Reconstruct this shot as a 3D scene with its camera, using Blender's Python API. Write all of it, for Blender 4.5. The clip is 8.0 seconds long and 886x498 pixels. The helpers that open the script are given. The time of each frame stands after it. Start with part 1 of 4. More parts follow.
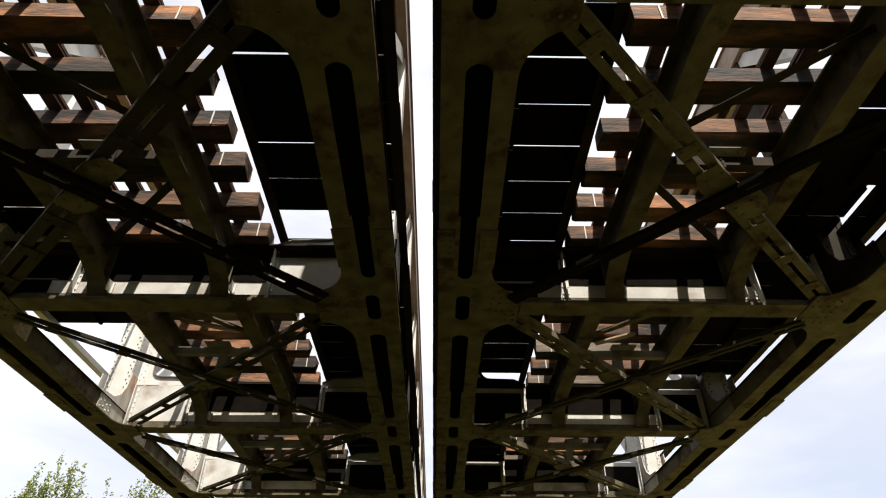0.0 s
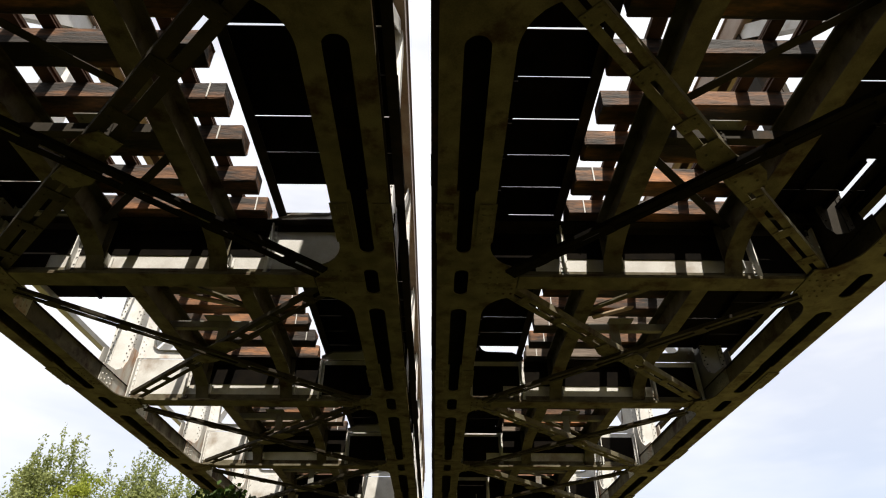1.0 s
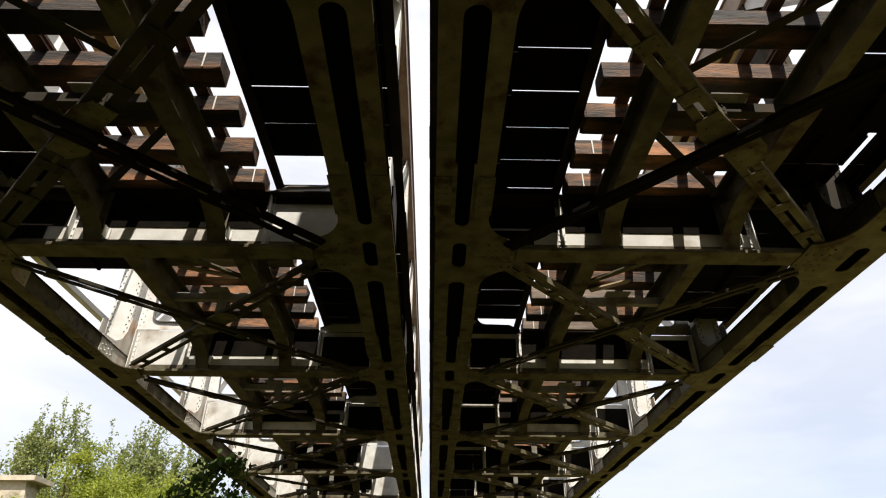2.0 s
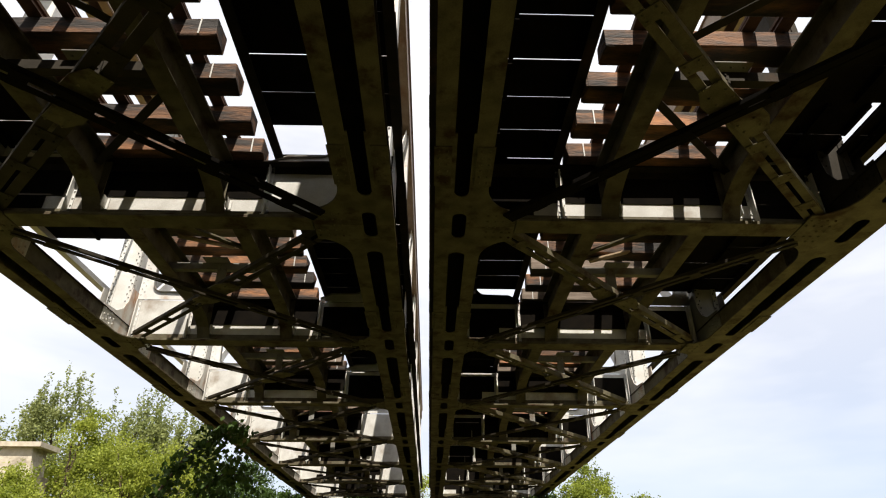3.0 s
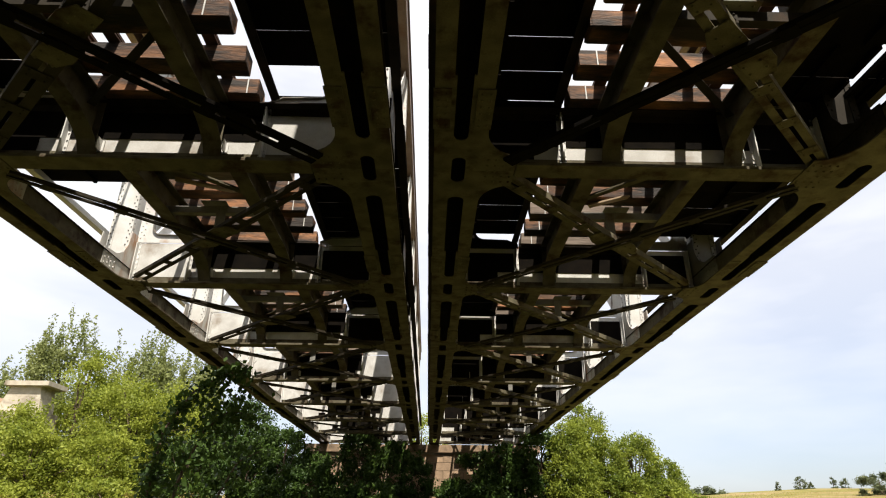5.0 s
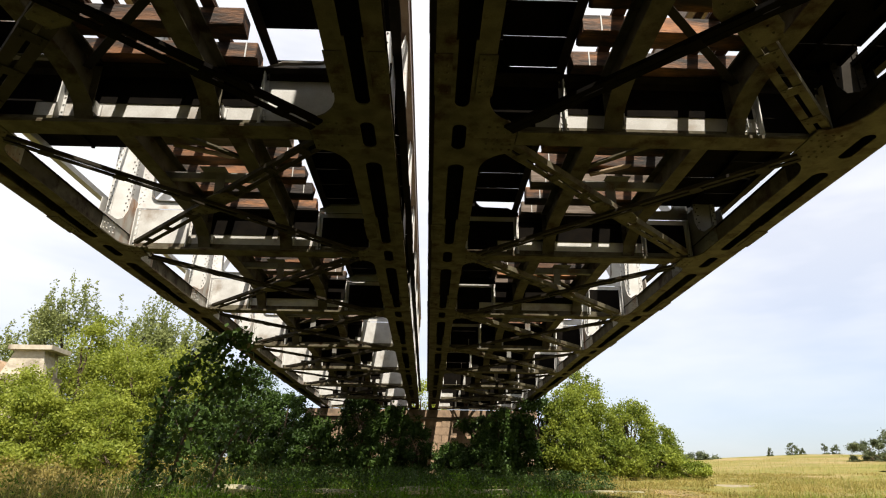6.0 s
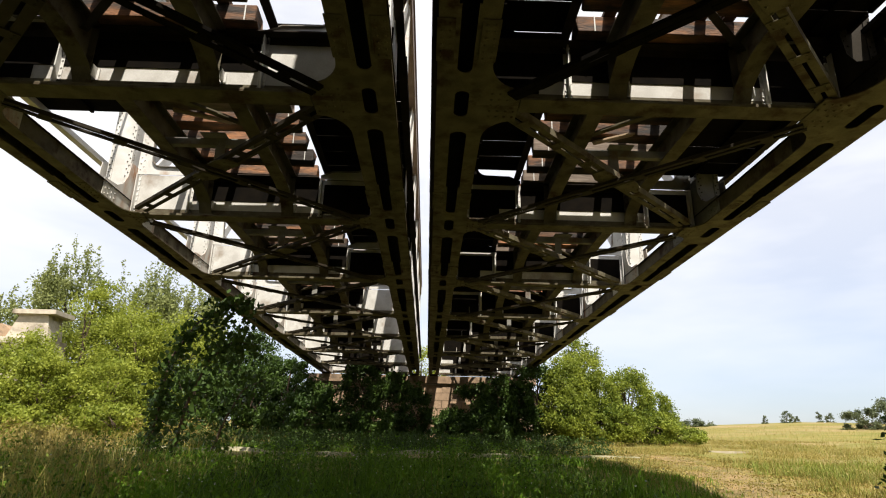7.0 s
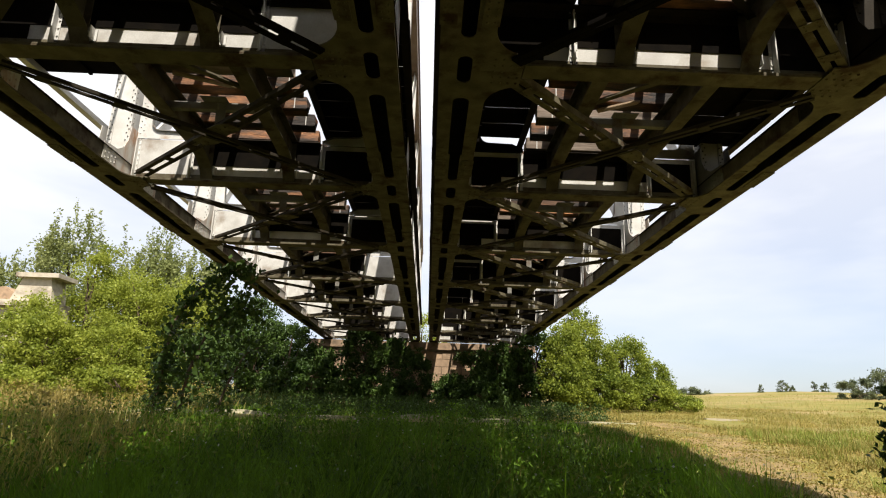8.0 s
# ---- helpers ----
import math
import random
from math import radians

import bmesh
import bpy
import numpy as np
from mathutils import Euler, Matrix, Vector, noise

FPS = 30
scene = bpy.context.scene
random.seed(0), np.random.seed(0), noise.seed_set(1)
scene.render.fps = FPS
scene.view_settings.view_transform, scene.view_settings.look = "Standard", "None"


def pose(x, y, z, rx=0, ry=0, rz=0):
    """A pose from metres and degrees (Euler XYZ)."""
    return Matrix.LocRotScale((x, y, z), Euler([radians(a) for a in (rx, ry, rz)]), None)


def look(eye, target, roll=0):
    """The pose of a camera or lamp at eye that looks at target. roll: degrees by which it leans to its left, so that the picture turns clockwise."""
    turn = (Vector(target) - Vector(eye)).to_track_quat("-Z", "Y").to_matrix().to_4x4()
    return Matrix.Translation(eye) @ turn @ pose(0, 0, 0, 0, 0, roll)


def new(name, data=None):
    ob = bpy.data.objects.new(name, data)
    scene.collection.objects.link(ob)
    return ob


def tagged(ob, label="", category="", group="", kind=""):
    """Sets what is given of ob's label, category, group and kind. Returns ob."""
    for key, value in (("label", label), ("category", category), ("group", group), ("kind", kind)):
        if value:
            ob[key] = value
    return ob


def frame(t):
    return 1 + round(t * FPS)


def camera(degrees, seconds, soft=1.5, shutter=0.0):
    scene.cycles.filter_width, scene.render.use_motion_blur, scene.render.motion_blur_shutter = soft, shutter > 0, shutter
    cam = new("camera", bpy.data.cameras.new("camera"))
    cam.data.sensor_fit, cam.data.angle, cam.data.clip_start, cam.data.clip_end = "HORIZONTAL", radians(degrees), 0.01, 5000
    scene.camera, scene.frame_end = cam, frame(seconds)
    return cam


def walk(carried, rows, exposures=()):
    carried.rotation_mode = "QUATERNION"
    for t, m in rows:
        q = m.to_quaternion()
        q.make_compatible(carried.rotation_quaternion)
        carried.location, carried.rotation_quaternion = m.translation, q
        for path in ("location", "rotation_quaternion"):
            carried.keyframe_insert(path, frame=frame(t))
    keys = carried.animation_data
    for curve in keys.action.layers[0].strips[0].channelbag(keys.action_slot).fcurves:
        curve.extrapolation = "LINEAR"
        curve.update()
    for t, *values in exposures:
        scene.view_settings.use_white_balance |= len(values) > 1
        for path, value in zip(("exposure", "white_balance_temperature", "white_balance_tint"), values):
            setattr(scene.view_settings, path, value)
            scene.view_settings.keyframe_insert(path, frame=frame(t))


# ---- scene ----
cam = camera(72.34, 8.0, soft=1.1)
PATH = [
    (0.0, (0, 0, 1.5), (0.0847, 7.9770, 7.5300), 0.201),
    (0.5, (0, 0, 1.5), (0.1032, 8.1071, 7.3536), 0.126),
    (1.0, (0, 0, 1.5), (0.1128, 8.2259, 7.1852), 0.060),
    (1.5, (0, 0, 1.5), (0.1323, 8.3430, 7.0115), 0.110),
    (3.0, (0, 0, 1.5), (0.1589, 8.7190, 6.3943), 0.251),
    (3.5, (0, 0, 1.5), (0.1614, 8.8211, 6.2077), 0.327),
    (4.0, (0, 0, 1.5), (0.1732, 8.9245, 6.0081), 0.350),
    (4.5, (0, 0, 1.5), (0.1841, 9.0256, 5.8017), 0.300),
    (6.0, (0, 0, 1.5), (0.1979, 9.3325, 5.0868), 0.743),
    (6.5, (0, 0, 1.5), (0.1966, 9.4233, 4.8411), 0.872),
    (7.0, (0, 0, 1.5), (0.1897, 9.5084, 4.5910), 1.192),
    (7.5, (0, 0, 1.5), (0.1829, 9.5883, 4.3340), 1.494),
    (8.0, (0, 0, 1.5), (0.1835, 9.6600, 4.0791), 1.775),
]
walk(cam, [(t, look(eye, target, roll)) for t, eye, target, roll in PATH], exposures=[(0.0, 0.87), (8.0, 0.87)])

# ---- light: high sun almost straight behind the camera, thin cloud ----
SUN_WAY = Vector((0.14, -0.62, 1.0)).normalized()
sun = new("sun", bpy.data.lights.new("sun", "SUN"))
sun.data.energy, sun.data.angle, sun.data.color = 5.0, radians(0.55), (1.0, 0.94, 0.84)
sun.matrix_world = SUN_WAY.to_track_quat("Z", "Y").to_matrix().to_4x4()

world = bpy.data.worlds.new("sky")
scene.world = world
world.use_nodes = True
wn, wl = world.node_tree.nodes, world.node_tree.links
wn.clear()
sky = wn.new("ShaderNodeTexSky")
sky.sky_type, sky.sun_disc = "NISHITA", False
sky.sun_elevation = math.asin(SUN_WAY.z)
sky.sun_rotation = math.atan2(SUN_WAY.x, SUN_WAY.y)
sky.air_density, sky.dust_density = 1.0, 1.5
gain = wn.new("ShaderNodeMix")
gain.data_type, gain.blend_type = "RGBA", "MULTIPLY"
gain.inputs["Factor"].default_value = 1.0
gain.inputs["B"].default_value = (0.078, 0.081, 0.092, 1)
coord = wn.new("ShaderNodeTexCoord")
flat = wn.new("ShaderNodeMapping")
flat.inputs["Scale"].default_value = (0.9, 0.9, 3.4)
flat.inputs["Location"].default_value = (0.3, 0.0, 0.4)
puff = wn.new("ShaderNodeTexNoise")
puff.inputs["Scale"].default_value, puff.inputs["Detail"].default_value, puff.inputs["Roughness"].default_value = 1.7, 5.0, 0.55
ramp = wn.new("ShaderNodeValToRGB")
ramp.color_ramp.elements[0].position, ramp.color_ramp.elements[0].color = 0.36, (0.64, 0.64, 0.64, 1)
ramp.color_ramp.elements[1].position, ramp.color_ramp.elements[1].color = 0.58, (1, 1, 1, 1)
cloud = wn.new("ShaderNodeMix")
cloud.data_type = "RGBA"
cloud.inputs["B"].default_value = (0.618, 0.620, 0.640, 1)
back = wn.new("ShaderNodeBackground")
out = wn.new("ShaderNodeOutputWorld")
wl.new(sky.outputs[0], gain.inputs["A"])
wl.new(coord.outputs["Generated"], flat.inputs[0])
wl.new(flat.outputs[0], puff.inputs["Vector"])
wl.new(puff.outputs["Fac"], ramp.inputs[0])
split = wn.new("ShaderNodeSeparateXYZ")
thin = wn.new("ShaderNodeMapRange")
thin.inputs["From Min"].default_value, thin.inputs["From Max"].default_value = 0.03, 0.33
thin.inputs["To Min"].default_value, thin.inputs["To Max"].default_value = 0.42, 1.0
veil = wn.new("ShaderNodeMath")
veil.operation = "MULTIPLY"
wl.new(coord.outputs["Generated"], split.inputs[0])
wl.new(split.outputs["Z"], thin.inputs[0])
wl.new(ramp.outputs[0], veil.inputs[0])
wl.new(thin.outputs[0], veil.inputs[1])
wl.new(veil.outputs[0], cloud.inputs["Factor"])
wl.new(gain.outputs["Result"], cloud.inputs["A"])
wl.new(cloud.outputs["Result"], back.inputs[0])
back.inputs[1].default_value = 1.0
wl.new(back.outputs[0], out.inputs[0])


# ---- materials ----
def rgb(c):
    return (*c, 1.0)


def surface(name, base, other, scale=6.0, fine=60.0, rough=0.7, bump=0.3, metal=0.0, stain=None, stain_scale=1.2, stain_at=(0.52, 0.66), stretch=(1, 1, 1), vary=0.0):
    """Weathered surface: two colours in fine grain, a third in larger stains, relief from the grain."""
    m = bpy.data.materials.new(name)
    m.use_nodes = True
    n, l = m.node_tree.nodes, m.node_tree.links
    p = n["Principled BSDF"]
    p.inputs["Roughness"].default_value, p.inputs["Metallic"].default_value = rough, metal
    p.inputs["Specular IOR Level"].default_value = 0.03 if max(base) < 0.01 else 0.12 if max(base) < 0.3 else 0.4
    tc, mp = n.new("ShaderNodeTexCoord"), n.new("ShaderNodeMapping")
    mp.inputs["Scale"].default_value = stretch
    l.new(tc.outputs["Object"], mp.inputs[0])
    info = n.new("ShaderNodeObjectInfo")
    shift = n.new("ShaderNodeVectorMath")
    shift.operation = "MULTIPLY_ADD"
    spread = n.new("ShaderNodeCombineXYZ")
    for k in range(3):
        l.new(info.outputs["Random"], spread.inputs[k])
    shift.inputs[1].default_value = (17.0, 31.0, 23.0)
    l.new(spread.outputs[0], shift.inputs[0])
    l.new(mp.outputs[0], shift.inputs[2])
    a, b = n.new("ShaderNodeTexNoise"), n.new("ShaderNodeTexNoise")
    a.inputs["Scale"].default_value, a.inputs["Detail"].default_value = scale, 5
    b.inputs["Scale"].default_value, b.inputs["Detail"].default_value = fine, 3
    l.new(shift.outputs[0], a.inputs["Vector"])
    l.new(shift.outputs[0], b.inputs["Vector"])
    add = n.new("ShaderNodeMath")
    add.operation = "MULTIPLY_ADD"
    add.inputs[1].default_value = 0.4
    l.new(b.outputs["Fac"], add.inputs[0])
    l.new(a.outputs["Fac"], add.inputs[2])
    r = n.new("ShaderNodeValToRGB")
    r.color_ramp.elements[0].position, r.color_ramp.elements[0].color = 0.50, rgb(base)
    r.color_ramp.elements[1].position, r.color_ramp.elements[1].color = 0.88, rgb(other)
    l.new(add.outputs[0], r.inputs[0])
    colour = r.outputs[0]
    if stain:
        s = n.new("ShaderNodeTexNoise")
        s.inputs["Scale"].default_value, s.inputs["Detail"].default_value, s.inputs["Roughness"].default_value = stain_scale, 7, 0.62
        l.new(shift.outputs[0], s.inputs["Vector"])
        sr = n.new("ShaderNodeValToRGB")
        sr.color_ramp.elements[0].position, sr.color_ramp.elements[1].position = stain_at
        l.new(s.outputs["Fac"], sr.inputs[0])
        mix = n.new("ShaderNodeMix")
        mix.data_type = "RGBA"
        l.new(sr.outputs[0], mix.inputs["Factor"])
        l.new(colour, mix.inputs["A"])
        mix.inputs["B"].default_value = rgb(stain)
        colour = mix.outputs["Result"]
    if vary:
        hs = n.new("ShaderNodeHueSaturation")
        rg = n.new("ShaderNodeMapRange")
        rg.inputs["To Min"].default_value, rg.inputs["To Max"].default_value = 1 - vary, 1 + vary
        l.new(info.outputs["Random"], rg.inputs[0])
        l.new(rg.outputs[0], hs.inputs["Value"])
        l.new(colour, hs.inputs["Color"])
        colour = hs.outputs[0]
    l.new(colour, p.inputs["Base Color"])
    bp = n.new("ShaderNodeBump")
    bp.inputs["Strength"].default_value, bp.inputs["Distance"].default_value = bump, 0.02
    l.new(add.outputs[0], bp.inputs["Height"])
    l.new(bp.outputs[0], p.inputs["Normal"])
    return m


def leafy(name, dark, light, translucent=0.35, rough=0.55, patch=0.8):
    """Foliage: every leaf takes its own green, and some light comes through."""
    m = bpy.data.materials.new(name)
    m.use_nodes = True
    n, l = m.node_tree.nodes, m.node_tree.links
    p, o = n["Principled BSDF"], n["Material Output"]
    p.inputs["Roughness"].default_value = rough
    p.inputs["Specular IOR Level"].default_value = 0.25
    g = n.new("ShaderNodeNewGeometry")
    r = n.new("ShaderNodeValToRGB")
    r.color_ramp.elements[0].color, r.color_ramp.elements[1].color = rgb(dark), rgb(light)
    tc, drift, mixed = n.new("ShaderNodeTexCoord"), n.new("ShaderNodeTexNoise"), n.new("ShaderNodeMath")
    drift.inputs["Scale"].default_value, drift.inputs["Detail"].default_value = patch, 3
    l.new(tc.outputs["Object"], drift.inputs["Vector"])
    spread_out = n.new("ShaderNodeMapRange")
    spread_out.inputs["From Min"].default_value, spread_out.inputs["From Max"].default_value = 0.34, 0.66
    l.new(drift.outputs["Fac"], spread_out.inputs[0])
    mixed.operation = "MULTIPLY_ADD"
    mixed.inputs[1].default_value = 0.45
    half = n.new("ShaderNodeMath")
    half.operation = "MULTIPLY"
    half.inputs[1].default_value = 0.55
    l.new(spread_out.outputs[0], half.inputs[0])
    l.new(g.outputs["Random Per Island"], mixed.inputs[0])
    l.new(half.outputs[0], mixed.inputs[2])
    l.new(mixed.outputs[0], r.inputs[0])
    l.new(r.outputs[0], p.inputs["Base Color"])
    t = n.new("ShaderNodeBsdfTranslucent")
    l.new(r.outputs[0], t.inputs[0])
    x = n.new("ShaderNodeMixShader")
    x.inputs[0].default_value = translucent
    l.new(p.outputs[0], x.inputs[1])
    l.new(t.outputs[0], x.inputs[2])
    l.new(x.outputs[0], o.inputs[0])
    return m


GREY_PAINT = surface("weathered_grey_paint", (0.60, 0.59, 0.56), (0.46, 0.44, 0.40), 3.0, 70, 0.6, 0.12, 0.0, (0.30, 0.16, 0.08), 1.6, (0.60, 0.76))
RUST_STREAKED = surface("rust_streaked_paint", (0.58, 0.565, 0.53), (0.44, 0.41, 0.36), 3.0, 70, 0.6, 0.12, 0.0, (0.36, 0.17, 0.07), 2.4, (0.50, 0.70), (1.3, 1.3, 0.45))
SOOTY_PAINT = surface("sooty_grey_paint", (0.56, 0.545, 0.51), (0.40, 0.38, 0.345), 3.0, 70, 0.65, 0.12, 0.0, (0.22, 0.17, 0.12), 1.3, (0.54, 0.74))
# grime, darkened further and tinted olive for underside shade and green ground bounce
GRIMY_SHADE = surface("grimy_shaded_olive", (0.138, 0.121, 0.080), (0.075, 0.064, 0.041), 4.0, 80, 0.75, 0.2, 0.0, (0.040, 0.021, 0.011), 2.6, (0.51, 0.66))
# dark tone for braces and struts; also the shaded copy of posts and plates
DARK_PAINT = surface("dark_shade_paint", (0.036, 0.029, 0.020), (0.020, 0.016, 0.011), 4.0, 80, 0.75, 0.25, 0.0, (0.060, 0.032, 0.016), 2.4, (0.60, 0.76))
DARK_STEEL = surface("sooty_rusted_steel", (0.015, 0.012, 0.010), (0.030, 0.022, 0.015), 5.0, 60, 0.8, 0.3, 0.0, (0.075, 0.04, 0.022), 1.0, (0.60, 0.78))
# walkway black; also the painted shade on cross beam webs and knees
BLACK_STEEL = surface("black_shade_steel", (0.0045, 0.004, 0.0035), (0.009, 0.007, 0.005), 5.0, 60, 0.95, 0.3, 0.0, (0.014, 0.009, 0.006), 1.0, (0.62, 0.80))
DULL_PAINT = surface("dull_grey_paint", (0.22, 0.215, 0.195), (0.15, 0.14, 0.12), 3.0, 70, 0.65, 0.15, 0.0, (0.12, 0.07, 0.04), 2.0, (0.56, 0.72))
RAIL_STEEL = surface("rusty_rail", (0.10, 0.055, 0.032), (0.06, 0.035, 0.022), 8.0, 90, 0.65, 0.25, 0.3)
TAN_STEEL = surface("rust_tinted_paint", (0.33, 0.26, 0.20), (0.24, 0.17, 0.12), 3.0, 60, 0.7, 0.2, 0.0, (0.20, 0.10, 0.05), 1.3, (0.55, 0.72))
TIMBER = surface("creosoted_timber", (0.300, 0.126, 0.046), (0.085, 0.048, 0.029), 7.0, 40, 0.8, 0.9, 0.0, (0.030, 0.022, 0.017), 2.4, (0.43, 0.58), (0.34, 1.2, 1.6), 0.5)
GREY_TIMBER = surface("bleached_timber", (0.27, 0.215, 0.17), (0.11, 0.082, 0.062), 7.0, 40, 0.8, 0.5, 0.0, (0.05, 0.04, 0.034), 2.0, (0.54, 0.70), (0.16, 1.0, 1.6), 0.3)
BOARD = surface("pale_split_wood", (0.42, 0.31, 0.20), (0.28, 0.19, 0.11), 9.0, 60, 0.8, 0.4, stretch=(0.2, 1, 1))
CONCRETE = surface("old_concrete", (0.52, 0.46, 0.365), (0.38, 0.325, 0.25), 3.0, 50, 0.9, 0.4, 0.0, (0.125, 0.094, 0.066), 0.9, (0.50, 0.68))
# dark surface of the added walls that cut sky light
BLOCKER = surface("dark_blocker", (0.13, 0.12, 0.085), (0.08, 0.085, 0.05), 3.0, 50, 0.9, 0.4)
STONE = surface("warm_stone_block", (0.343, 0.234, 0.148), (0.250, 0.172, 0.109), 4.0, 40, 0.9, 0.5, 0.0, (0.117, 0.086, 0.058), 1.5, (0.52, 0.7), vary=0.2)
SLAB = surface("pale_concrete_slab", (0.42, 0.36, 0.26), (0.30, 0.26, 0.185), 3.0, 50, 0.9, 0.3)
WORN_SLAB = surface("worn_concrete_path", (0.30, 0.26, 0.17), (0.19, 0.175, 0.10), 2.2, 30, 0.9, 0.3, 0.0, (0.12, 0.12, 0.05), 1.1, (0.46, 0.62))
BARK = surface("bark", (0.13, 0.095, 0.065), (0.07, 0.05, 0.035), 9.0, 60, 0.9, 0.6, stretch=(1, 1, 0.3))
LEAF = leafy("shrub_leaf", (0.095, 0.140, 0.010), (0.39, 0.42, 0.065), 0.48)
LEAF_WILLOW = leafy("willow_leaf", (0.133, 0.164, 0.047), (0.312, 0.335, 0.125), 0.45)
LEAF_FAR = leafy("far_bush_leaf", (0.060, 0.078, 0.040), (0.165, 0.185, 0.085), 0.35)
LEAF_DEEP = leafy("deep_shrub_leaf", (0.045, 0.085, 0.008), (0.33, 0.37, 0.050), 0.45)
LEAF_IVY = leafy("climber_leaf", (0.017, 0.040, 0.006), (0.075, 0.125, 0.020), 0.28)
GRASS = leafy("green_grass", (0.009, 0.030, 0.002), (0.185, 0.335, 0.018), 0.5, 0.6, 0.55)
BROWNING = leafy("browning_grass", (0.19, 0.165, 0.036), (0.48, 0.41, 0.115), 0.5)
STRAW = leafy("dry_grass", (0.225, 0.175, 0.050), (0.40, 0.31, 0.10), 0.3)
MIXED = leafy("half_dry_grass", (0.125, 0.122, 0.022), (0.38, 0.29, 0.078), 0.35)
DIRT = surface("tan_dirt", (0.27, 0.185, 0.090), (0.15, 0.115, 0.050), 2.2, 16.0, 0.95, 1.0, 0.0, (0.13, 0.12, 0.035), 1.3, (0.50, 0.62))
LUSH = leafy("yellow_green_grass", (0.095, 0.135, 0.018), (0.290, 0.325, 0.055), 0.35, 0.6, 0.5)
SOIL = surface("meadow_soil", (0.215, 0.172, 0.054), (0.125, 0.128, 0.028), 0.5, 9.0, 0.95, 0.5, 0.0, (0.265, 0.195, 0.095), 0.12, (0.48, 0.66))


# ---- mesh helpers ----
class Geo:
    """Gathers vertices and faces of one mesh."""

    def __init__(self):
        self.v, self.f = [], []

    def add(self, verts, faces):
        k = len(self.v)
        self.v += [tuple(p) for p in verts]
        self.f += [tuple(i + k for i in f) for f in faces]
        return self

    def box(self, x0, x1, y0, y1, z0, z1):
        v = [(x, y, z) for z in (z0, z1) for y in (y0, y1) for x in (x0, x1)]
        return self.add(v, [(0, 2, 3, 1), (4, 5, 7, 6), (0, 1, 5, 4), (2, 6, 7, 3), (0, 4, 6, 2), (1, 3, 7, 5)])

    def beam(self, a, b, w, h, up=(0, 0, 1)):
        """A bar of width w and height h from a to b."""
        a, b = Vector(a), Vector(b)
        d = (b - a).normalized()
        s = d.cross(Vector(up)).normalized()
        u = s.cross(d)
        v = [p + s * (i * w / 2) + u * (j * h / 2) for p in (a, b) for j in (-1, 1) for i in (-1, 1)]
        return self.add(v, [(0, 1, 3, 2), (4, 6, 7, 5), (0, 4, 5, 1), (2, 3, 7, 6), (0, 2, 6, 4), (1, 5, 7, 3)])

    def prism(self, outline, place):
        """A flat plate: outline in (s, t), place(s, t, side) gives the corner on side 0 or 1."""
        n = len(outline)
        v = [place(s, t, 0) for s, t in outline] + [place(s, t, 1) for s, t in outline]
        return self.add(v, [tuple(range(n)), tuple(range(2 * n - 1, n - 1, -1))] + [(i, n + i, n + (i + 1) % n, (i + 1) % n) for i in range(n)])

    def rivet(self, p, way, r=0.017, h=0.012):
        w = Vector(way).normalized()
        s = w.orthogonal().normalized()
        t = w.cross(s)
        ring = [(math.cos(i * math.pi / 3), math.sin(i * math.pi / 3)) for i in range(6)]
        p = Vector(p)
        v = [p + (s * c + t * d) * r for c, d in ring] + [p + (s * c + t * d) * r * 0.55 + w * h for c, d in ring]
        return self.add(v, [tuple(range(6, 12))] + [(i, (i + 1) % 6, 6 + (i + 1) % 6, 6 + i) for i in range(6)])

    def mesh(self, name, material):
        me = bpy.data.meshes.new(name)
        me.from_pydata(self.v, [], self.f)
        me.materials.append(material)
        me.update()
        bm = bmesh.new()
        bm.from_mesh(me)
        bmesh.ops.remove_doubles(bm, verts=bm.verts, dist=1e-5)
        bmesh.ops.recalc_face_normals(bm, faces=bm.faces)
        bm.to_mesh(me)
        bm.free()
        return me


def part(name, geo, material, parent=None, label=""):
    me = geo if isinstance(geo, bpy.types.Mesh) else geo.mesh(name, material)
    ob = new(name, me)
    ob.parent = parent
    return tagged(ob, label)


def thing(name, label, category, group="", kind=""):
    return tagged(new(name), label, category, group, kind)


def smooth(a, b, x):
    t = min(1.0, max(0.0, (x - a) / (b - a)))
    return t * t * (3 - 2 * t)


# ---- the ground ----
RISE = [(-80, 0.3), (3, 0.3), (6, 0.42), (9, 0.62), (13, 0.95), (18, 1.15), (25, 1.38), (36, 1.9), (60, 2.95), (92, 4.35), (110, 4.2), (160, 3.0), (3000, 3.0)]


def ground_z(x, y):
    z = np.interp(y, [p[0] for p in RISE], [p[1] for p in RISE])
    rough = 0.06 * np.sin(x * 0.9 + 1.3) * np.sin(y * 0.7) + 0.04 * np.sin(x * 2.3 + y * 1.7)
    bank = 1.6 * np.clip((x - 26) / 30, 0, 1) * np.clip((y - 20) / 40, 0, 1) * np.clip((200 - y) / 60, 0, 1)
    # unseen bank added behind the camera; it blocks low sky light
    sky_block = 6.2 * np.clip((-5.5 - y) / 10, 0, 1) * np.clip((y + 60) / 30, 0, 1)
    return z + sky_block + rough * np.clip((60 - np.abs(y)) / 40, 0, 1) + bank


def spread(limit, near, n):
    k = np.linspace(-1, 1, n)
    return np.sign(k) * (near * np.abs(k) + (limit - near) * np.abs(k) ** 5)


